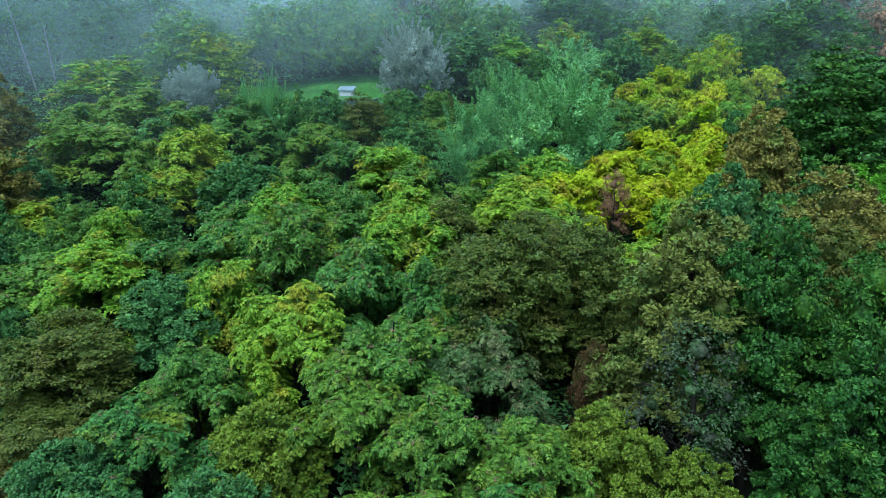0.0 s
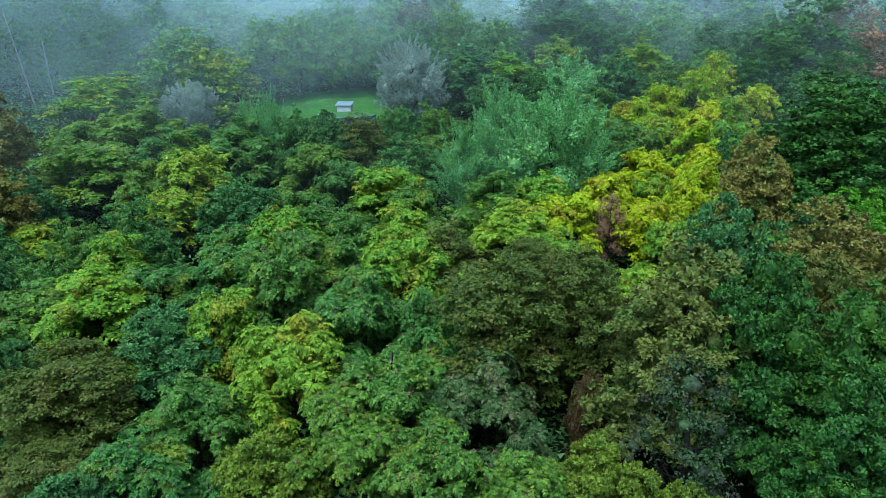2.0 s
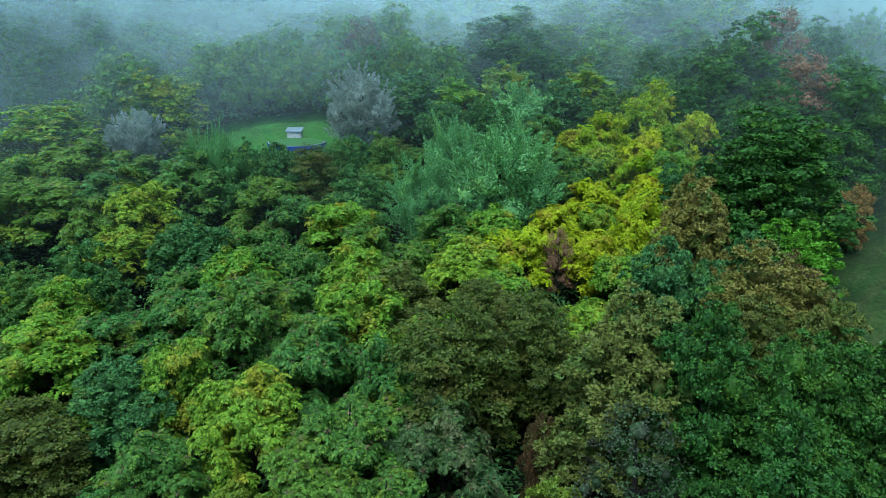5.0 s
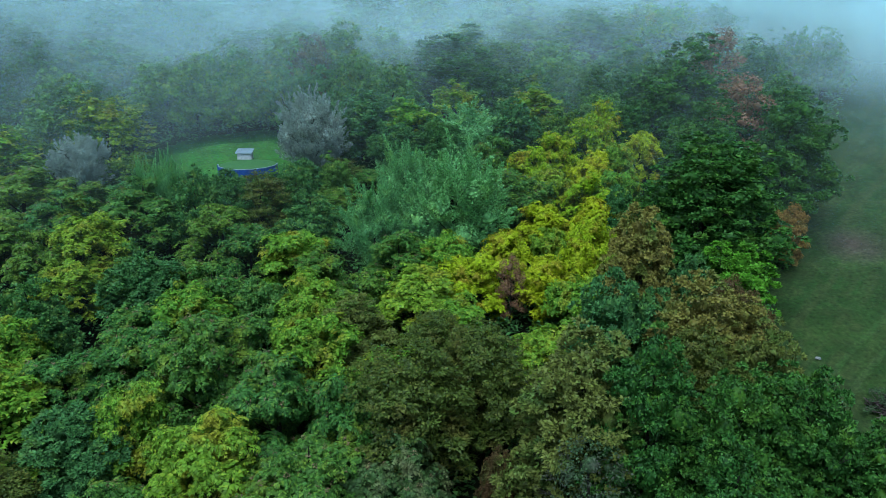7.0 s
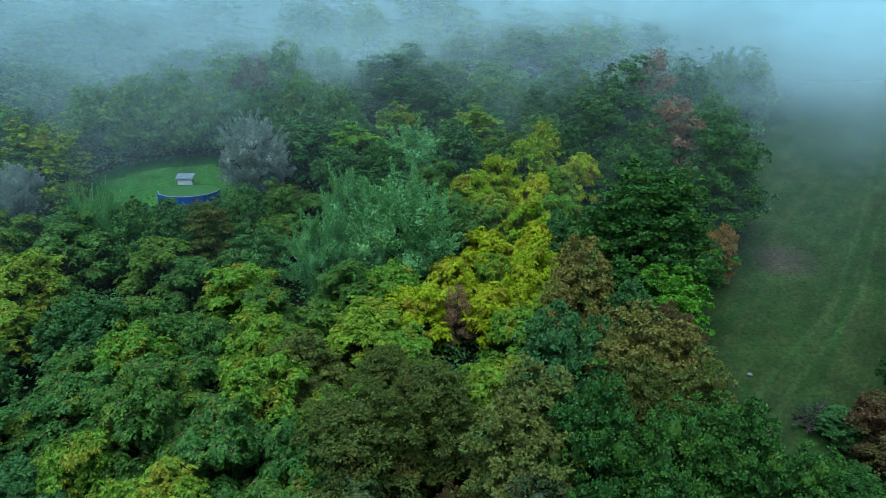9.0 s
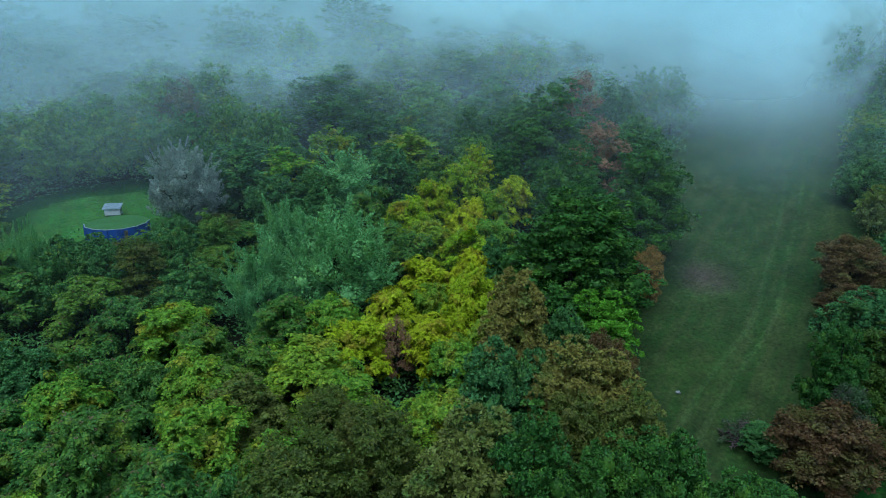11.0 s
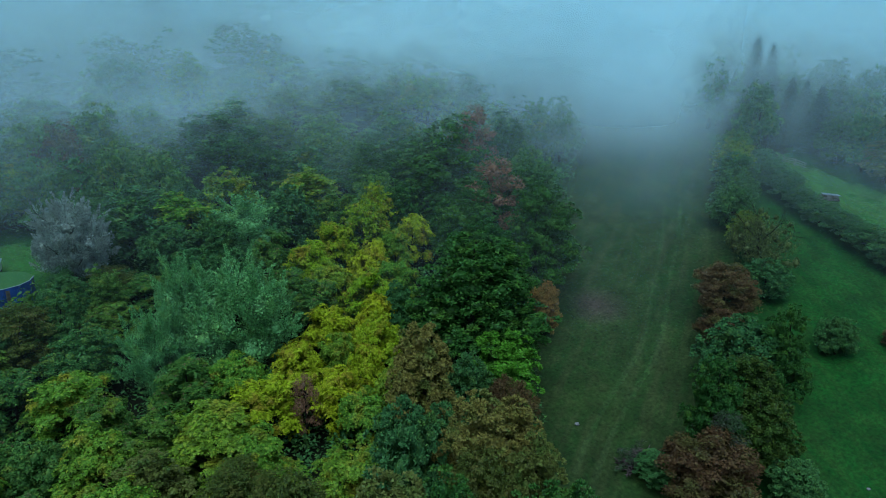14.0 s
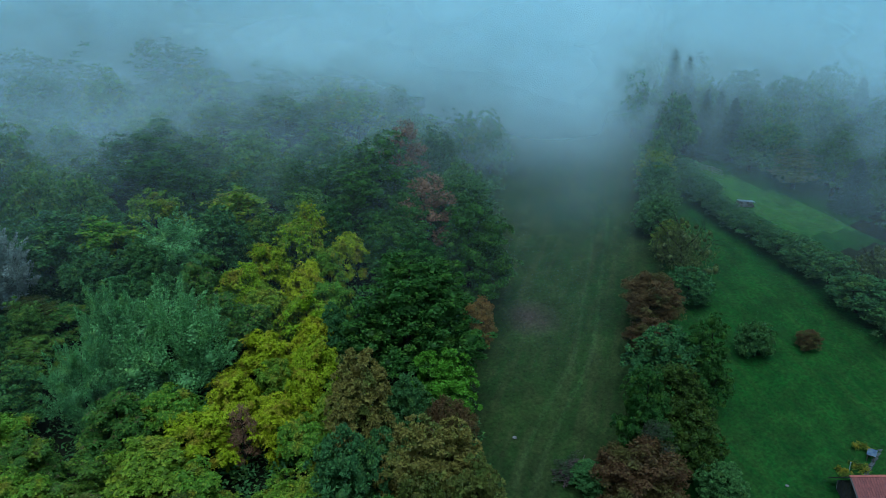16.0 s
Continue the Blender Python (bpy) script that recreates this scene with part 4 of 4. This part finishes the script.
# ---- the rest of the wood, sown between them ----
def sow():
    rng = random.Random(11)
    spots = []
    y = 22.0
    while y < 190:
        step = 4.6 if y < 70 else (5.4 if y < 108 else (7.4 if y < 135 else 9.5))
        x = -0.67 * y - 9
        while x < min(190, 1.7 * y + 32):
            spots.append((x + rng.uniform(-0.42, 0.42) * step, y + rng.uniform(-0.42, 0.42) * step, step))
            x += step
        y += step * 0.9
    count = 0
    for x, y, step in spots:
        if is_open(x, y) or in_clearing(x, y, 2.0) or (x > 39 and y < 40):
            continue
        gap = 3.4 if x > 50 and y < 80 else 1.8
        if any(is_open(x + dx * gap, y + dy * gap) for dx, dy in ((1, 0), (-1, 0), (0, 1), (0, -1))):
            continue
        if (6 < x < 24 and y < 40) or (-60 < x < -43 and 74 < y < 101) or math.hypot(x, y) > 181 or math.hypot(x + 13, y - 91) < 6 or math.hypot(x, y) < 26:
            continue
        r = step * rng.uniform(0.48, 0.66)
        if any((x - a) ** 2 + (y - b) ** 2 < (0.62 * (r + c)) ** 2 for a, b, c in PLACED):
            continue
        u = noise.noise(Vector((x * 0.035, y * 0.035, 3.1))) + rng.uniform(-0.3, 0.3)
        pick = rng.random()
        h = rng.uniform(7.0, 9.0)
        if x > 113:
            kind, h, r = ("D" if pick < 0.4 else "M" if pick < 0.75 else "S" if pick < 0.85 else "U"), rng.uniform(8.0, 13.0), r * 1.15
        elif x > 62 and y < 100:
            continue
        elif y > 104:
            kind, h = ("M" if pick < 0.45 else "D" if pick < 0.6 else "A" if pick < 0.8 else "U" if pick < 0.9 else "G"), rng.uniform(9.0, 13.0)
            r *= 1.22
        elif x > 30:
            kind, h = ("D" if pick < 0.6 else "M"), rng.uniform(9.0, 12.5)
        else:
            kind = "G" if u > 0.22 else "A" if u > -0.05 else "M" if u > -0.22 else "U"
            if pick < 0.05:
                kind = "B"
            elif pick < 0.09 and 46 < y < 62:
                kind = "Y"
        if y > 76 and abs(x + 12) < 16 and y < 92:
            h *= 0.62
        count += 1
        tree(kind, x, y, h, r, 200 + count)


sow()


# ---- undergrowth on the shaded floor, too thick to count ----
def undergrowth():
    rng = np.random.default_rng(21)
    n = 9000
    u = rng.uniform(0, 1, n)
    y = 22 + 92 * u ** 0.75
    x = rng.uniform(-0.66, 0.80, n) * y + rng.uniform(-6, 6, n)
    keep = np.array([not (8 < a < 23 and b < 42) and not (is_open(a, b) or in_clearing(a, b, 1.0) or any(inside(a + dx, b, MEADOW) for dx in (-1.5, 1.5))) and not (a > 44 and b < 40) for a, b in zip(x, y)])
    x, y = x[keep], y[keep]
    c = np.stack([x, y, ground_z(x, y) + rng.uniform(0.3, 2.6, len(x))], 1)
    v, f = tuft_leaves(rng, c, np.tile([[0.0, 0.0, 1.0]], (len(c), 1)), 13, 0.9, 0.38, 0.25, 0.6, 0.9, 0.2)
    tagged(linked("undergrowth", raw_mesh("undergrowth", v, f), MAT["U"]), "dark green undergrowth of saplings and brambles", "undergrowth", kind="stuff")


undergrowth()


# ---- things ----
BLUE = plain("blue_plastic_sheet", (0.012, 0.055, 0.24), (0.01, 0.04, 0.17), 0.45, 0.8, bump=0.05)
PALE = plain("pale_painted_metal", (0.3, 0.36, 0.39), (0.22, 0.27, 0.3), 0.5, 1.5)
RIM = plain("weathered_rim", (0.2, 0.25, 0.28), (0.14, 0.17, 0.2), 0.5, 1.5)
WHITE = plain("white_paint", (0.5, 0.5, 0.48), (0.4, 0.4, 0.38), 0.6, 2.0)
SLATE = plain("grey_roofing", (0.16, 0.20, 0.24), (0.11, 0.14, 0.17), 0.6, 2.0)
WOOD = plain("weathered_wood", (0.09, 0.08, 0.065), (0.055, 0.05, 0.04), 0.85, 2.5, bump=0.4)
DARKWOOD = plain("dark_stained_wood", (0.06, 0.055, 0.05), (0.035, 0.032, 0.03), 0.7, 2.5, bump=0.3)
ROCK = plain("grey_rock", (0.2, 0.2, 0.19), (0.12, 0.12, 0.115), 0.9, 2.2, bump=0.6)
TILE = plain("red_clay_tile", (0.36, 0.10, 0.07), (0.26, 0.07, 0.055), 0.7, 1.2, bump=0.2)
WALLPAINT = plain("pale_render", (0.5, 0.48, 0.43), (0.42, 0.4, 0.36), 0.85, 1.0)
CONCRETE = plain("concrete", (0.09, 0.095, 0.095), (0.06, 0.065, 0.065), 0.85, 1.5, bump=0.3)
TWIG = plain("dead_twigs", (0.12, 0.085, 0.085), (0.07, 0.05, 0.05), 0.9, 2.0)
PETAL = leaf_mat("flower_heads", (0.24, 0.19, 0.012), (0.22, 0.17, 0.012), (0.04, 0.08, 0.015), 0.5)
CLOTH = plain("blue_white_cloth", (0.12, 0.16, 0.2), (0.04, 0.07, 0.14), 0.8, 2.0)


def box_bm(sx, sy, sz, at=(0, 0, 0), rz=0.0, bevel=0.01, tilt=0.0):
    bm = bmesh.new()
    bmesh.ops.create_cube(bm, size=1.0)
    bmesh.ops.scale(bm, vec=(sx, sy, sz), verts=bm.verts)
    if bevel:
        bmesh.ops.bevel(bm, geom=bm.edges[:], offset=bevel, segments=1, affect="EDGES")
    bmesh.ops.transform(bm, matrix=pose(*at, 0, tilt, rz), verts=bm.verts)
    return bm


def holder(name, x, y, z, rz, label, category, group=""):
    ob = new(name)
    ob.matrix_basis = pose(x, y, z, 0, 0, rz)
    return tagged(ob, label, category, group)


def swimming_pool(x, y, rad, rim_z):
    """Round pool half sunk in the slope: the blue sheet wall stands clear on the downhill side, between posts, under a pale rim."""
    base = gz(x, y - rad) - 0.5
    tall = rim_z - base
    ob = holder("swimming_pool", x, y, base, 0, "round blue swimming pool half sunk in the lawn with pale rim", "pool")
    n = 14
    for k in range(n):
        a0, a1 = 2 * math.pi * k / n, 2 * math.pi * (k + 1) / n
        c = (a0 + a1) / 2
        if math.sin(c) > 0.1:
            continue
        bm = bmesh.new()
        rows = []
        for i in range(7):
            a = a0 + (a1 - a0) * i / 6
            rows.append([bm.verts.new((math.cos(a) * rr, math.sin(a) * rr, z)) for rr, z in ((rad, 0), (rad + 0.03, tall * 0.5), (rad, tall), (rad - 0.06, tall), (rad - 0.06, 0))])
        for p, q in zip(rows, rows[1:]):
            for i in range(5):
                bm.faces.new((p[i], q[i], q[(i + 1) % 5], p[(i + 1) % 5]))
        bm.faces.new(rows[0])
        bm.faces.new(rows[-1][::-1])
        bmesh.ops.recalc_face_normals(bm, faces=bm.faces)
        part("wall_panel", bm, BLUE, ob)
        rim = box_bm(0.13, 2 * (rad + 0.05) * math.sin(math.pi / n) + 0.05, 0.07, (math.cos(c) * rad * 0.985, math.sin(c) * rad * 0.985, tall + 0.035), math.degrees(c), 0.015)
        part("rim", rim, RIM, ob, "pale metal rim")
        post = box_bm(0.10, 0.16, tall, (math.cos(a0) * (rad + 0.09), math.sin(a0) * (rad + 0.09), tall / 2), math.degrees(a0), 0.015)
        part("post", post, BLUE, ob)
    # added disc in lawn green, in place of the grass that reaches the rim
    bm = bmesh.new()
    bmesh.ops.create_circle(bm, cap_ends=True, segments=48, radius=rad - 0.07, matrix=Matrix.Translation((0, 0, tall - 0.12)))
    part("cover", bm, LAWN_FILL, ob, "lawn-green disc that stands in for grass level with the rim")
    bm = box_bm(0.4, 0.08, 1.6, (1.3, -rad - 0.25, tall - 0.9), 16, 0.01)
    part("ladder", bm, WOOD, ob, "wooden ladder leaning on the wall")
    return ob


LAWN_FILL = plain("lawn_fill", (0.022, 0.085, 0.012), (0.030, 0.095, 0.014), 0.8, 0.8, bump=0.2)
swimming_pool(-12.0, 91.4, 3.7, 19.5)


def garden_hut(x, y, rz):
    """Small white hut on short legs with an overhanging lean-to roof."""
    ob = holder("garden_hut", x, y, gz(x, y), rz, "small white wooden hut with grey lean-to roof on the lawn", "hut")
    for sx in (-0.85, 0.85):
        for sy in (-0.45, 0.45):
            part("leg", box_bm(0.09, 0.09, 0.5, (sx, sy, 0.2)), WOOD, ob)
    part("front_wall", box_bm(1.9, 0.05, 0.95, (0, -0.55, 0.87)), WHITE, ob)
    part("back_wall", box_bm(1.9, 0.05, 1.2, (0, 0.55, 1.0)), WHITE, ob)
    for sx in (-0.93, 0.93):
        part("side_wall", box_bm(0.05, 1.05, 1.05, (sx, 0, 0.92)), WHITE, ob)
    part("floor_board", box_bm(1.85, 1.1, 0.05, (0, 0, 0.42)), WOOD, ob)
    bm = box_bm(2.25, 1.5, 0.06)
    bmesh.ops.transform(bm, matrix=pose(0, -0.02, 1.52, 12, 0, 0), verts=bm.verts)
    part("roof", bm, SLATE, ob, "grey sheet roof")
    part("fascia", box_bm(2.25, 0.03, 0.14, (0, -0.77, 1.30)), PALE, ob)
    return ob


garden_hut(-13.0, 97.0, -8)


def white_box(x, y):
    ob = holder("notice_box", x, y, gz(x, y), 15, "small white box on a wooden post beside the willow", "box")
    part("post", box_bm(0.09, 0.09, 1.5, (0, 0, 0.7)), WOOD, ob)
    part("box", box_bm(0.75, 0.35, 0.7, (0, 0, 1.75), bevel=0.03), WHITE, ob)
    part("lid", box_bm(0.85, 0.45, 0.06, (0, 0, 2.13)), PALE, ob)


white_box(-2.2, 97.0)


def boulder(x, y, size, label):
    bm = bmesh.new()
    bmesh.ops.create_icosphere(bm, subdivisions=3, radius=size)
    for v in bm.verts:
        k = 1 + 0.28 * noise.noise(v.co * (1.6 / size)) + 0.1 * noise.noise(v.co * (5 / size))
        v.co = Vector((v.co.x * k * 1.2, v.co.y * k, v.co.z * k * 0.7))
    ob = part("boulder", bm, ROCK)
    ob.matrix_basis = pose(x, y, gz(x, y) + size * 0.3)
    tagged(ob, label, "stone")


boulder(40.6, 50.1, 0.22, "pale grey field stone lying in the mown meadow")


boulder(59.9, 31.4, 0.16, "pale broken branch stump lying on the lawn")


def brush_pile(x, y):
    """A heap of cut branches with withered leaves and young green growing through."""
    rng = np.random.default_rng(8)
    ob = holder("brush_pile", x, y, gz(x, y), 0, "heap of cut grey-purple branches at the meadow end", "heap")
    for k in range(120):
        a, q = rng.uniform(0, 6.28), math.sqrt(rng.uniform()) * 2.1
        p = np.array([math.cos(a) * q, math.sin(a) * q * 0.8, 0.1 + 2.0 * (1 - q / 2.2) * rng.uniform(0.3, 1)])
        d = unit(rng.normal(size=3) * [1, 1, 0.35]) * rng.uniform(0.5, 1.3)
        tv, tf = tube([p - d, p + rng.normal(size=3) * 0.05, p + d * 0.8], (0.045, 0.035, 0.012), 5)
        tv[:, 2] = np.maximum(tv[:, 2], 0.0)
        linked("branch", raw_mesh("branch", tv, tf), TWIG, ob)
    c = np.stack([rng.normal(size=60) * 1.0, rng.normal(size=60) * 0.8, rng.uniform(0.2, 1.7, 60)], 1)
    lv, lf = tuft_leaves(rng, c, unit(c + [0, 0, 0.6]), 30, 0.35, 0.18, 0.10)
    linked("withered_leaves", raw_mesh("withered_leaves", lv, lf), MAT["X"], ob)["kind"] = "stuff"


brush_pile(43.0, 43.4)


def bare_trunk(x, y, h, lean_x, lean_y):
    ob = holder("bare_trunk", x, y, gz(x, y) - 0.2, 0, "tall pale bare trunk at the dark wood's edge", "tree", "pale trunks")
    tv, tf = tube([(0, 0, 0), (lean_x * 0.4, lean_y * 0.4, h * 0.4), (lean_x, lean_y, h)], (0.16, 0.12, 0.06), 7)
    linked("trunk", raw_mesh("trunk", tv, tf), PALE_BARK, ob)
    rng = np.random.default_rng(int(h * 10))
    for k in range(7):
        s = rng.uniform(0.35, 0.95)
        p = np.array([lean_x * s, lean_y * s, h * s])
        d = unit(rng.normal(size=3) + [0, 0, 0.3]) * rng.uniform(0.8, 2.0)
        bv, bf = tube([p, p + d * 0.6, p + d + [0, 0, 0.2]], (0.06, 0.04, 0.015), 5)
        linked("limb", raw_mesh("limb", bv, bf), BARK, ob)


bare_trunk(-56.0, 99.0, 14.5, -2.6, 0.4)
bare_trunk(-53.6, 99.5, 11.0, -0.6, 0.2)


def field_fence(points):
    """Post and rail fence; one bay after another."""
    for (x0, y0), (x1, y1) in zip(points, points[1:]):
        ob = holder("fence_bay", x0, y0, gz(x0, y0), math.degrees(math.atan2(y1 - y0, x1 - x0)), "weathered pale wooden fence at the top of the grass slope", "fence", "fence bays")
        ln = math.hypot(x1 - x0, y1 - y0)
        rise = gz(x1, y1) - gz(x0, y0)
        part("post", box_bm(0.14, 0.14, 1.4, (0, 0, 0.6)), PALE_BARK, ob)
        for z in (0.45, 0.8, 1.12):
            bm = box_bm(ln, 0.05, 0.13, (0, 0, 0), 0, 0.005)
            bmesh.ops.transform(bm, matrix=pose(ln / 2, -0.09, z + rise / 2, 0, -math.degrees(math.atan2(rise, ln)), 0), verts=bm.verts)
            part("rail", bm, PALE_BARK, ob)


field_fence([(105.2, 84.9), (106.0, 83.0), (106.9, 81.2), (107.8, 79.5), (108.3, 77.6)])


def log_stack(x, y, rz):
    rng = np.random.default_rng(3)
    ob = holder("log_stack", x, y, gz(x, y), rz, "low stack of pale logs under a dark sheet", "log stack")
    for row in range(3):
        for k in range(9 - row):
            zc, xc = 0.17 + row * 0.29, (k - 4 + row * 0.5) * 0.34
            tv, tf = tube([(xc, -0.6, zc), (xc, 0.6, zc)], (0.16, 0.16), 8)
            bm = bmesh.new()
            me = raw_mesh("log", tv, tf)
            bm.from_mesh(me)
            bmesh.ops.holes_fill(bm, edges=bm.edges[:], sides=0)
            part("log", bm, PALE_BARK if rng.random() < 0.6 else WOOD, ob)
    part("cover", box_bm(2.6, 1.35, 0.05, (0.2, 0, 0.98), tilt=4), SLATE, ob, "dark cover sheet")


log_stack(102.6, 68.8, -35)


def house(x, y, rz):
    """Outbuilding with a clay-tiled gable roof; the tiled slope looks down the hill."""
    base = gz(x, y) - 1.1
    ob = holder("garden_house", x, y, base, rz, "low garden house with red clay tile roof and dark boarded gable", "house")
    length, half, wall, ridge = 7.5, 2.7, 2.6, 4.6
    for sy in (-1, 1):
        part("side_wall", box_bm(length - 0.6, 0.22, wall, (length / 2, sy * (half - 0.5), wall / 2)), WALLPAINT, ob)
    for gx in (0.3, length - 0.3):
        bm = bmesh.new()
        yy = half - 0.62
        corners = [(-yy, 0), (yy, 0), (yy, wall), (0, ridge - 0.45), (-yy, wall)]
        a = [bm.verts.new((gx - 0.08, p, q)) for p, q in corners]
        b = [bm.verts.new((gx + 0.08, p, q)) for p, q in corners]
        bm.faces.new(a[::-1])
        bm.faces.new(b)
        for i in range(5):
            bm.faces.new((a[i], a[(i + 1) % 5], b[(i + 1) % 5], b[i]))
        bmesh.ops.recalc_face_normals(bm, faces=bm.faces)
        part("gable_wall", bm, DARKWOOD, ob, "dark boarded gable")
    for k in range(7):
        part("gable_board", box_bm(0.04, 0.22, 1.0 + 0.25 * min(k, 6 - k), (0.19, -1.5 + 0.5 * k, wall + 0.1)), WOOD, ob)
    slope = math.atan2(ridge - wall, half)
    run = math.hypot(half, ridge - wall) + 0.25
    for sg in (-1, 1):
        bm = box_bm(length + 0.5, run, 0.10)
        bmesh.ops.transform(bm, matrix=Matrix.Translation((length / 2, sg * math.cos(slope) * run / 2, ridge - math.sin(slope) * run / 2)) @ pose(0, 0, 0, -sg * math.degrees(slope)), verts=bm.verts)
        deck = part("roof_deck", bm, DARKWOOD, ob)
        part("barge_board", box_bm(0.05, 0.05, 0.2, (0, sg * 0.2, ridge - 0.3)), WOOD, ob)
    # single clay pantiles, sharing one mesh
    bm = bmesh.new()
    prof = [(-0.125, 0.0), (-0.07, 0.05), (0.0, 0.065), (0.06, 0.03), (0.125, 0.005)]
    lo = [bm.verts.new((u, 0.0, w + 0.03)) for u, w in prof]
    hi = [bm.verts.new((u, -0.40, w)) for u, w in prof]
    lb = [bm.verts.new((u, 0.0, w + 0.012)) for u, w in prof]
    for i in range(4):
        bm.faces.new((lo[i], lo[i + 1], hi[i + 1], hi[i]))
        bm.faces.new((lb[i], lb[i + 1], lo[i + 1], lo[i]))
    bm.normal_update()
    me = bpy.data.meshes.new("roof_tile")
    bm.to_mesh(me)
    bm.free()
    me.materials.append(TILE_EACH)
    for sg in (-1, 1):
        for row in range(10 if sg < 0 else 0):
            s = 0.36 + row * 0.335
            for col in range(30):
                t = linked("roof_tile", me, None, ob)
                t.matrix_basis = Matrix.Translation((0.02 + col * 0.255, sg * math.cos(slope) * s, ridge - math.sin(slope) * s + 0.06)) @ pose(0, 0, 0, 0, 0, 180 if sg < 0 else 0) @ pose(0, 0, 0, -math.degrees(slope))
    bm = box_bm(length + 0.5, 0.3, 0.12, (length / 2, 0, ridge + 0.09), 0, 0.05)
    part("ridge_cap", bm, TILE, ob)


def tile_mat():
    m, nd, ln = nodes_of("clay_tile_single")
    info = nd.new("ShaderNodeObjectInfo")
    tc = nd.new("ShaderNodeTexCoord").outputs["Object"]
    c = mixed(nd, ln, info.outputs["Random"], (0.20, 0.056, 0.046), (0.14, 0.038, 0.034))
    c = scaled_value(nd, ln, c, ramped(nd, ln, noisy(nd, ln, 9.0, 4, tc), 0.3, 0.7, 0.75, 1.2))
    p = nd.new("ShaderNodeBsdfPrincipled")
    ln.new(c, p.inputs["Base Color"])
    p.inputs["Roughness"].default_value = 0.75
    o = nd.new("ShaderNodeOutputMaterial")
    ln.new(p.outputs[0], o.inputs[0])
    return m


TILE_EACH = tile_mat()
house(62.3, 26.9, -31)


def flower_clump(x, y, r, label):
    rng = np.random.default_rng(int(x * 7))
    ob = holder("flower_clump", x, y, gz(x, y), 0, label, "flowers", "garden flowers")
    c = np.stack([rng.normal(size=26) * r, rng.normal(size=26) * r, rng.uniform(0.2, 0.6, 26)], 1)
    v, f = tuft_leaves(rng, c, unit(c + [0, 0, 1]), 14, 0.16, 0.13, 0.09)
    linked("blooms", raw_mesh("blooms", v, f), PETAL, ob)
    v, f = tuft_leaves(rng, c * [1, 1, 0.6], unit(c + [0, 0, 1]), 12, 0.2, 0.2, 0.07)
    linked("leafage", raw_mesh("leafage", v, f), MAT["L"], ob)


flower_clump(67.9, 28.8, 0.45, "yellow garden flowers beside the kerb")
flower_clump(66.0, 29.3, 0.3, "low yellow flowers at the lawn's edge")
flower_clump(70.6, 30.2, 0.4, "yellow flowers behind the garden table")

_kerb = holder("garden_kerb", 67.0, 27.9, gz(67, 27.9), 6, "grey concrete kerb wall along the garden path", "kerb")
for _i in range(6):
    part("kerb_stone", box_bm(0.98, 0.35, 0.55, (0.5 + _i, 0.12 * _i, 0.2 + 0.11 * _i), 0, 0.03), CONCRETE, _kerb)

_post = holder("garden_post", 66.8, 29.2, gz(66.8, 29.2), 0, "thin white post at the lawn's edge", "post")
part("shaft", box_bm(0.06, 0.06, 1.1, (0, 0, 0.5)), PALE, _post)
part("cap", box_bm(0.12, 0.12, 0.05, (0, 0, 1.07)), PALE, _post)

_table = holder("garden_table", 70.2, 28.9, gz(70.2, 28.9), 20, "garden table under a blue and white cloth", "table")
part("table_top", box_bm(1.5, 0.8, 0.05, (0, 0, 0.73)), WOOD, _table)
for _sx in (-0.65, 0.65):
    for _sy in (-0.3, 0.3):
        part("leg", box_bm(0.07, 0.07, 0.78, (_sx, _sy, 0.33)), WOOD, _table)
_cloth = part("tablecloth", box_bm(1.45, 0.84, 0.02, (0, 0, 0)), CLOTH)
_cloth.matrix_basis = pose(70.2, 28.9, gz(70.2, 28.9) + 0.768, 0, 0, 20)
tagged(_cloth, "blue and white cloth lying on the garden table", "tablecloth")
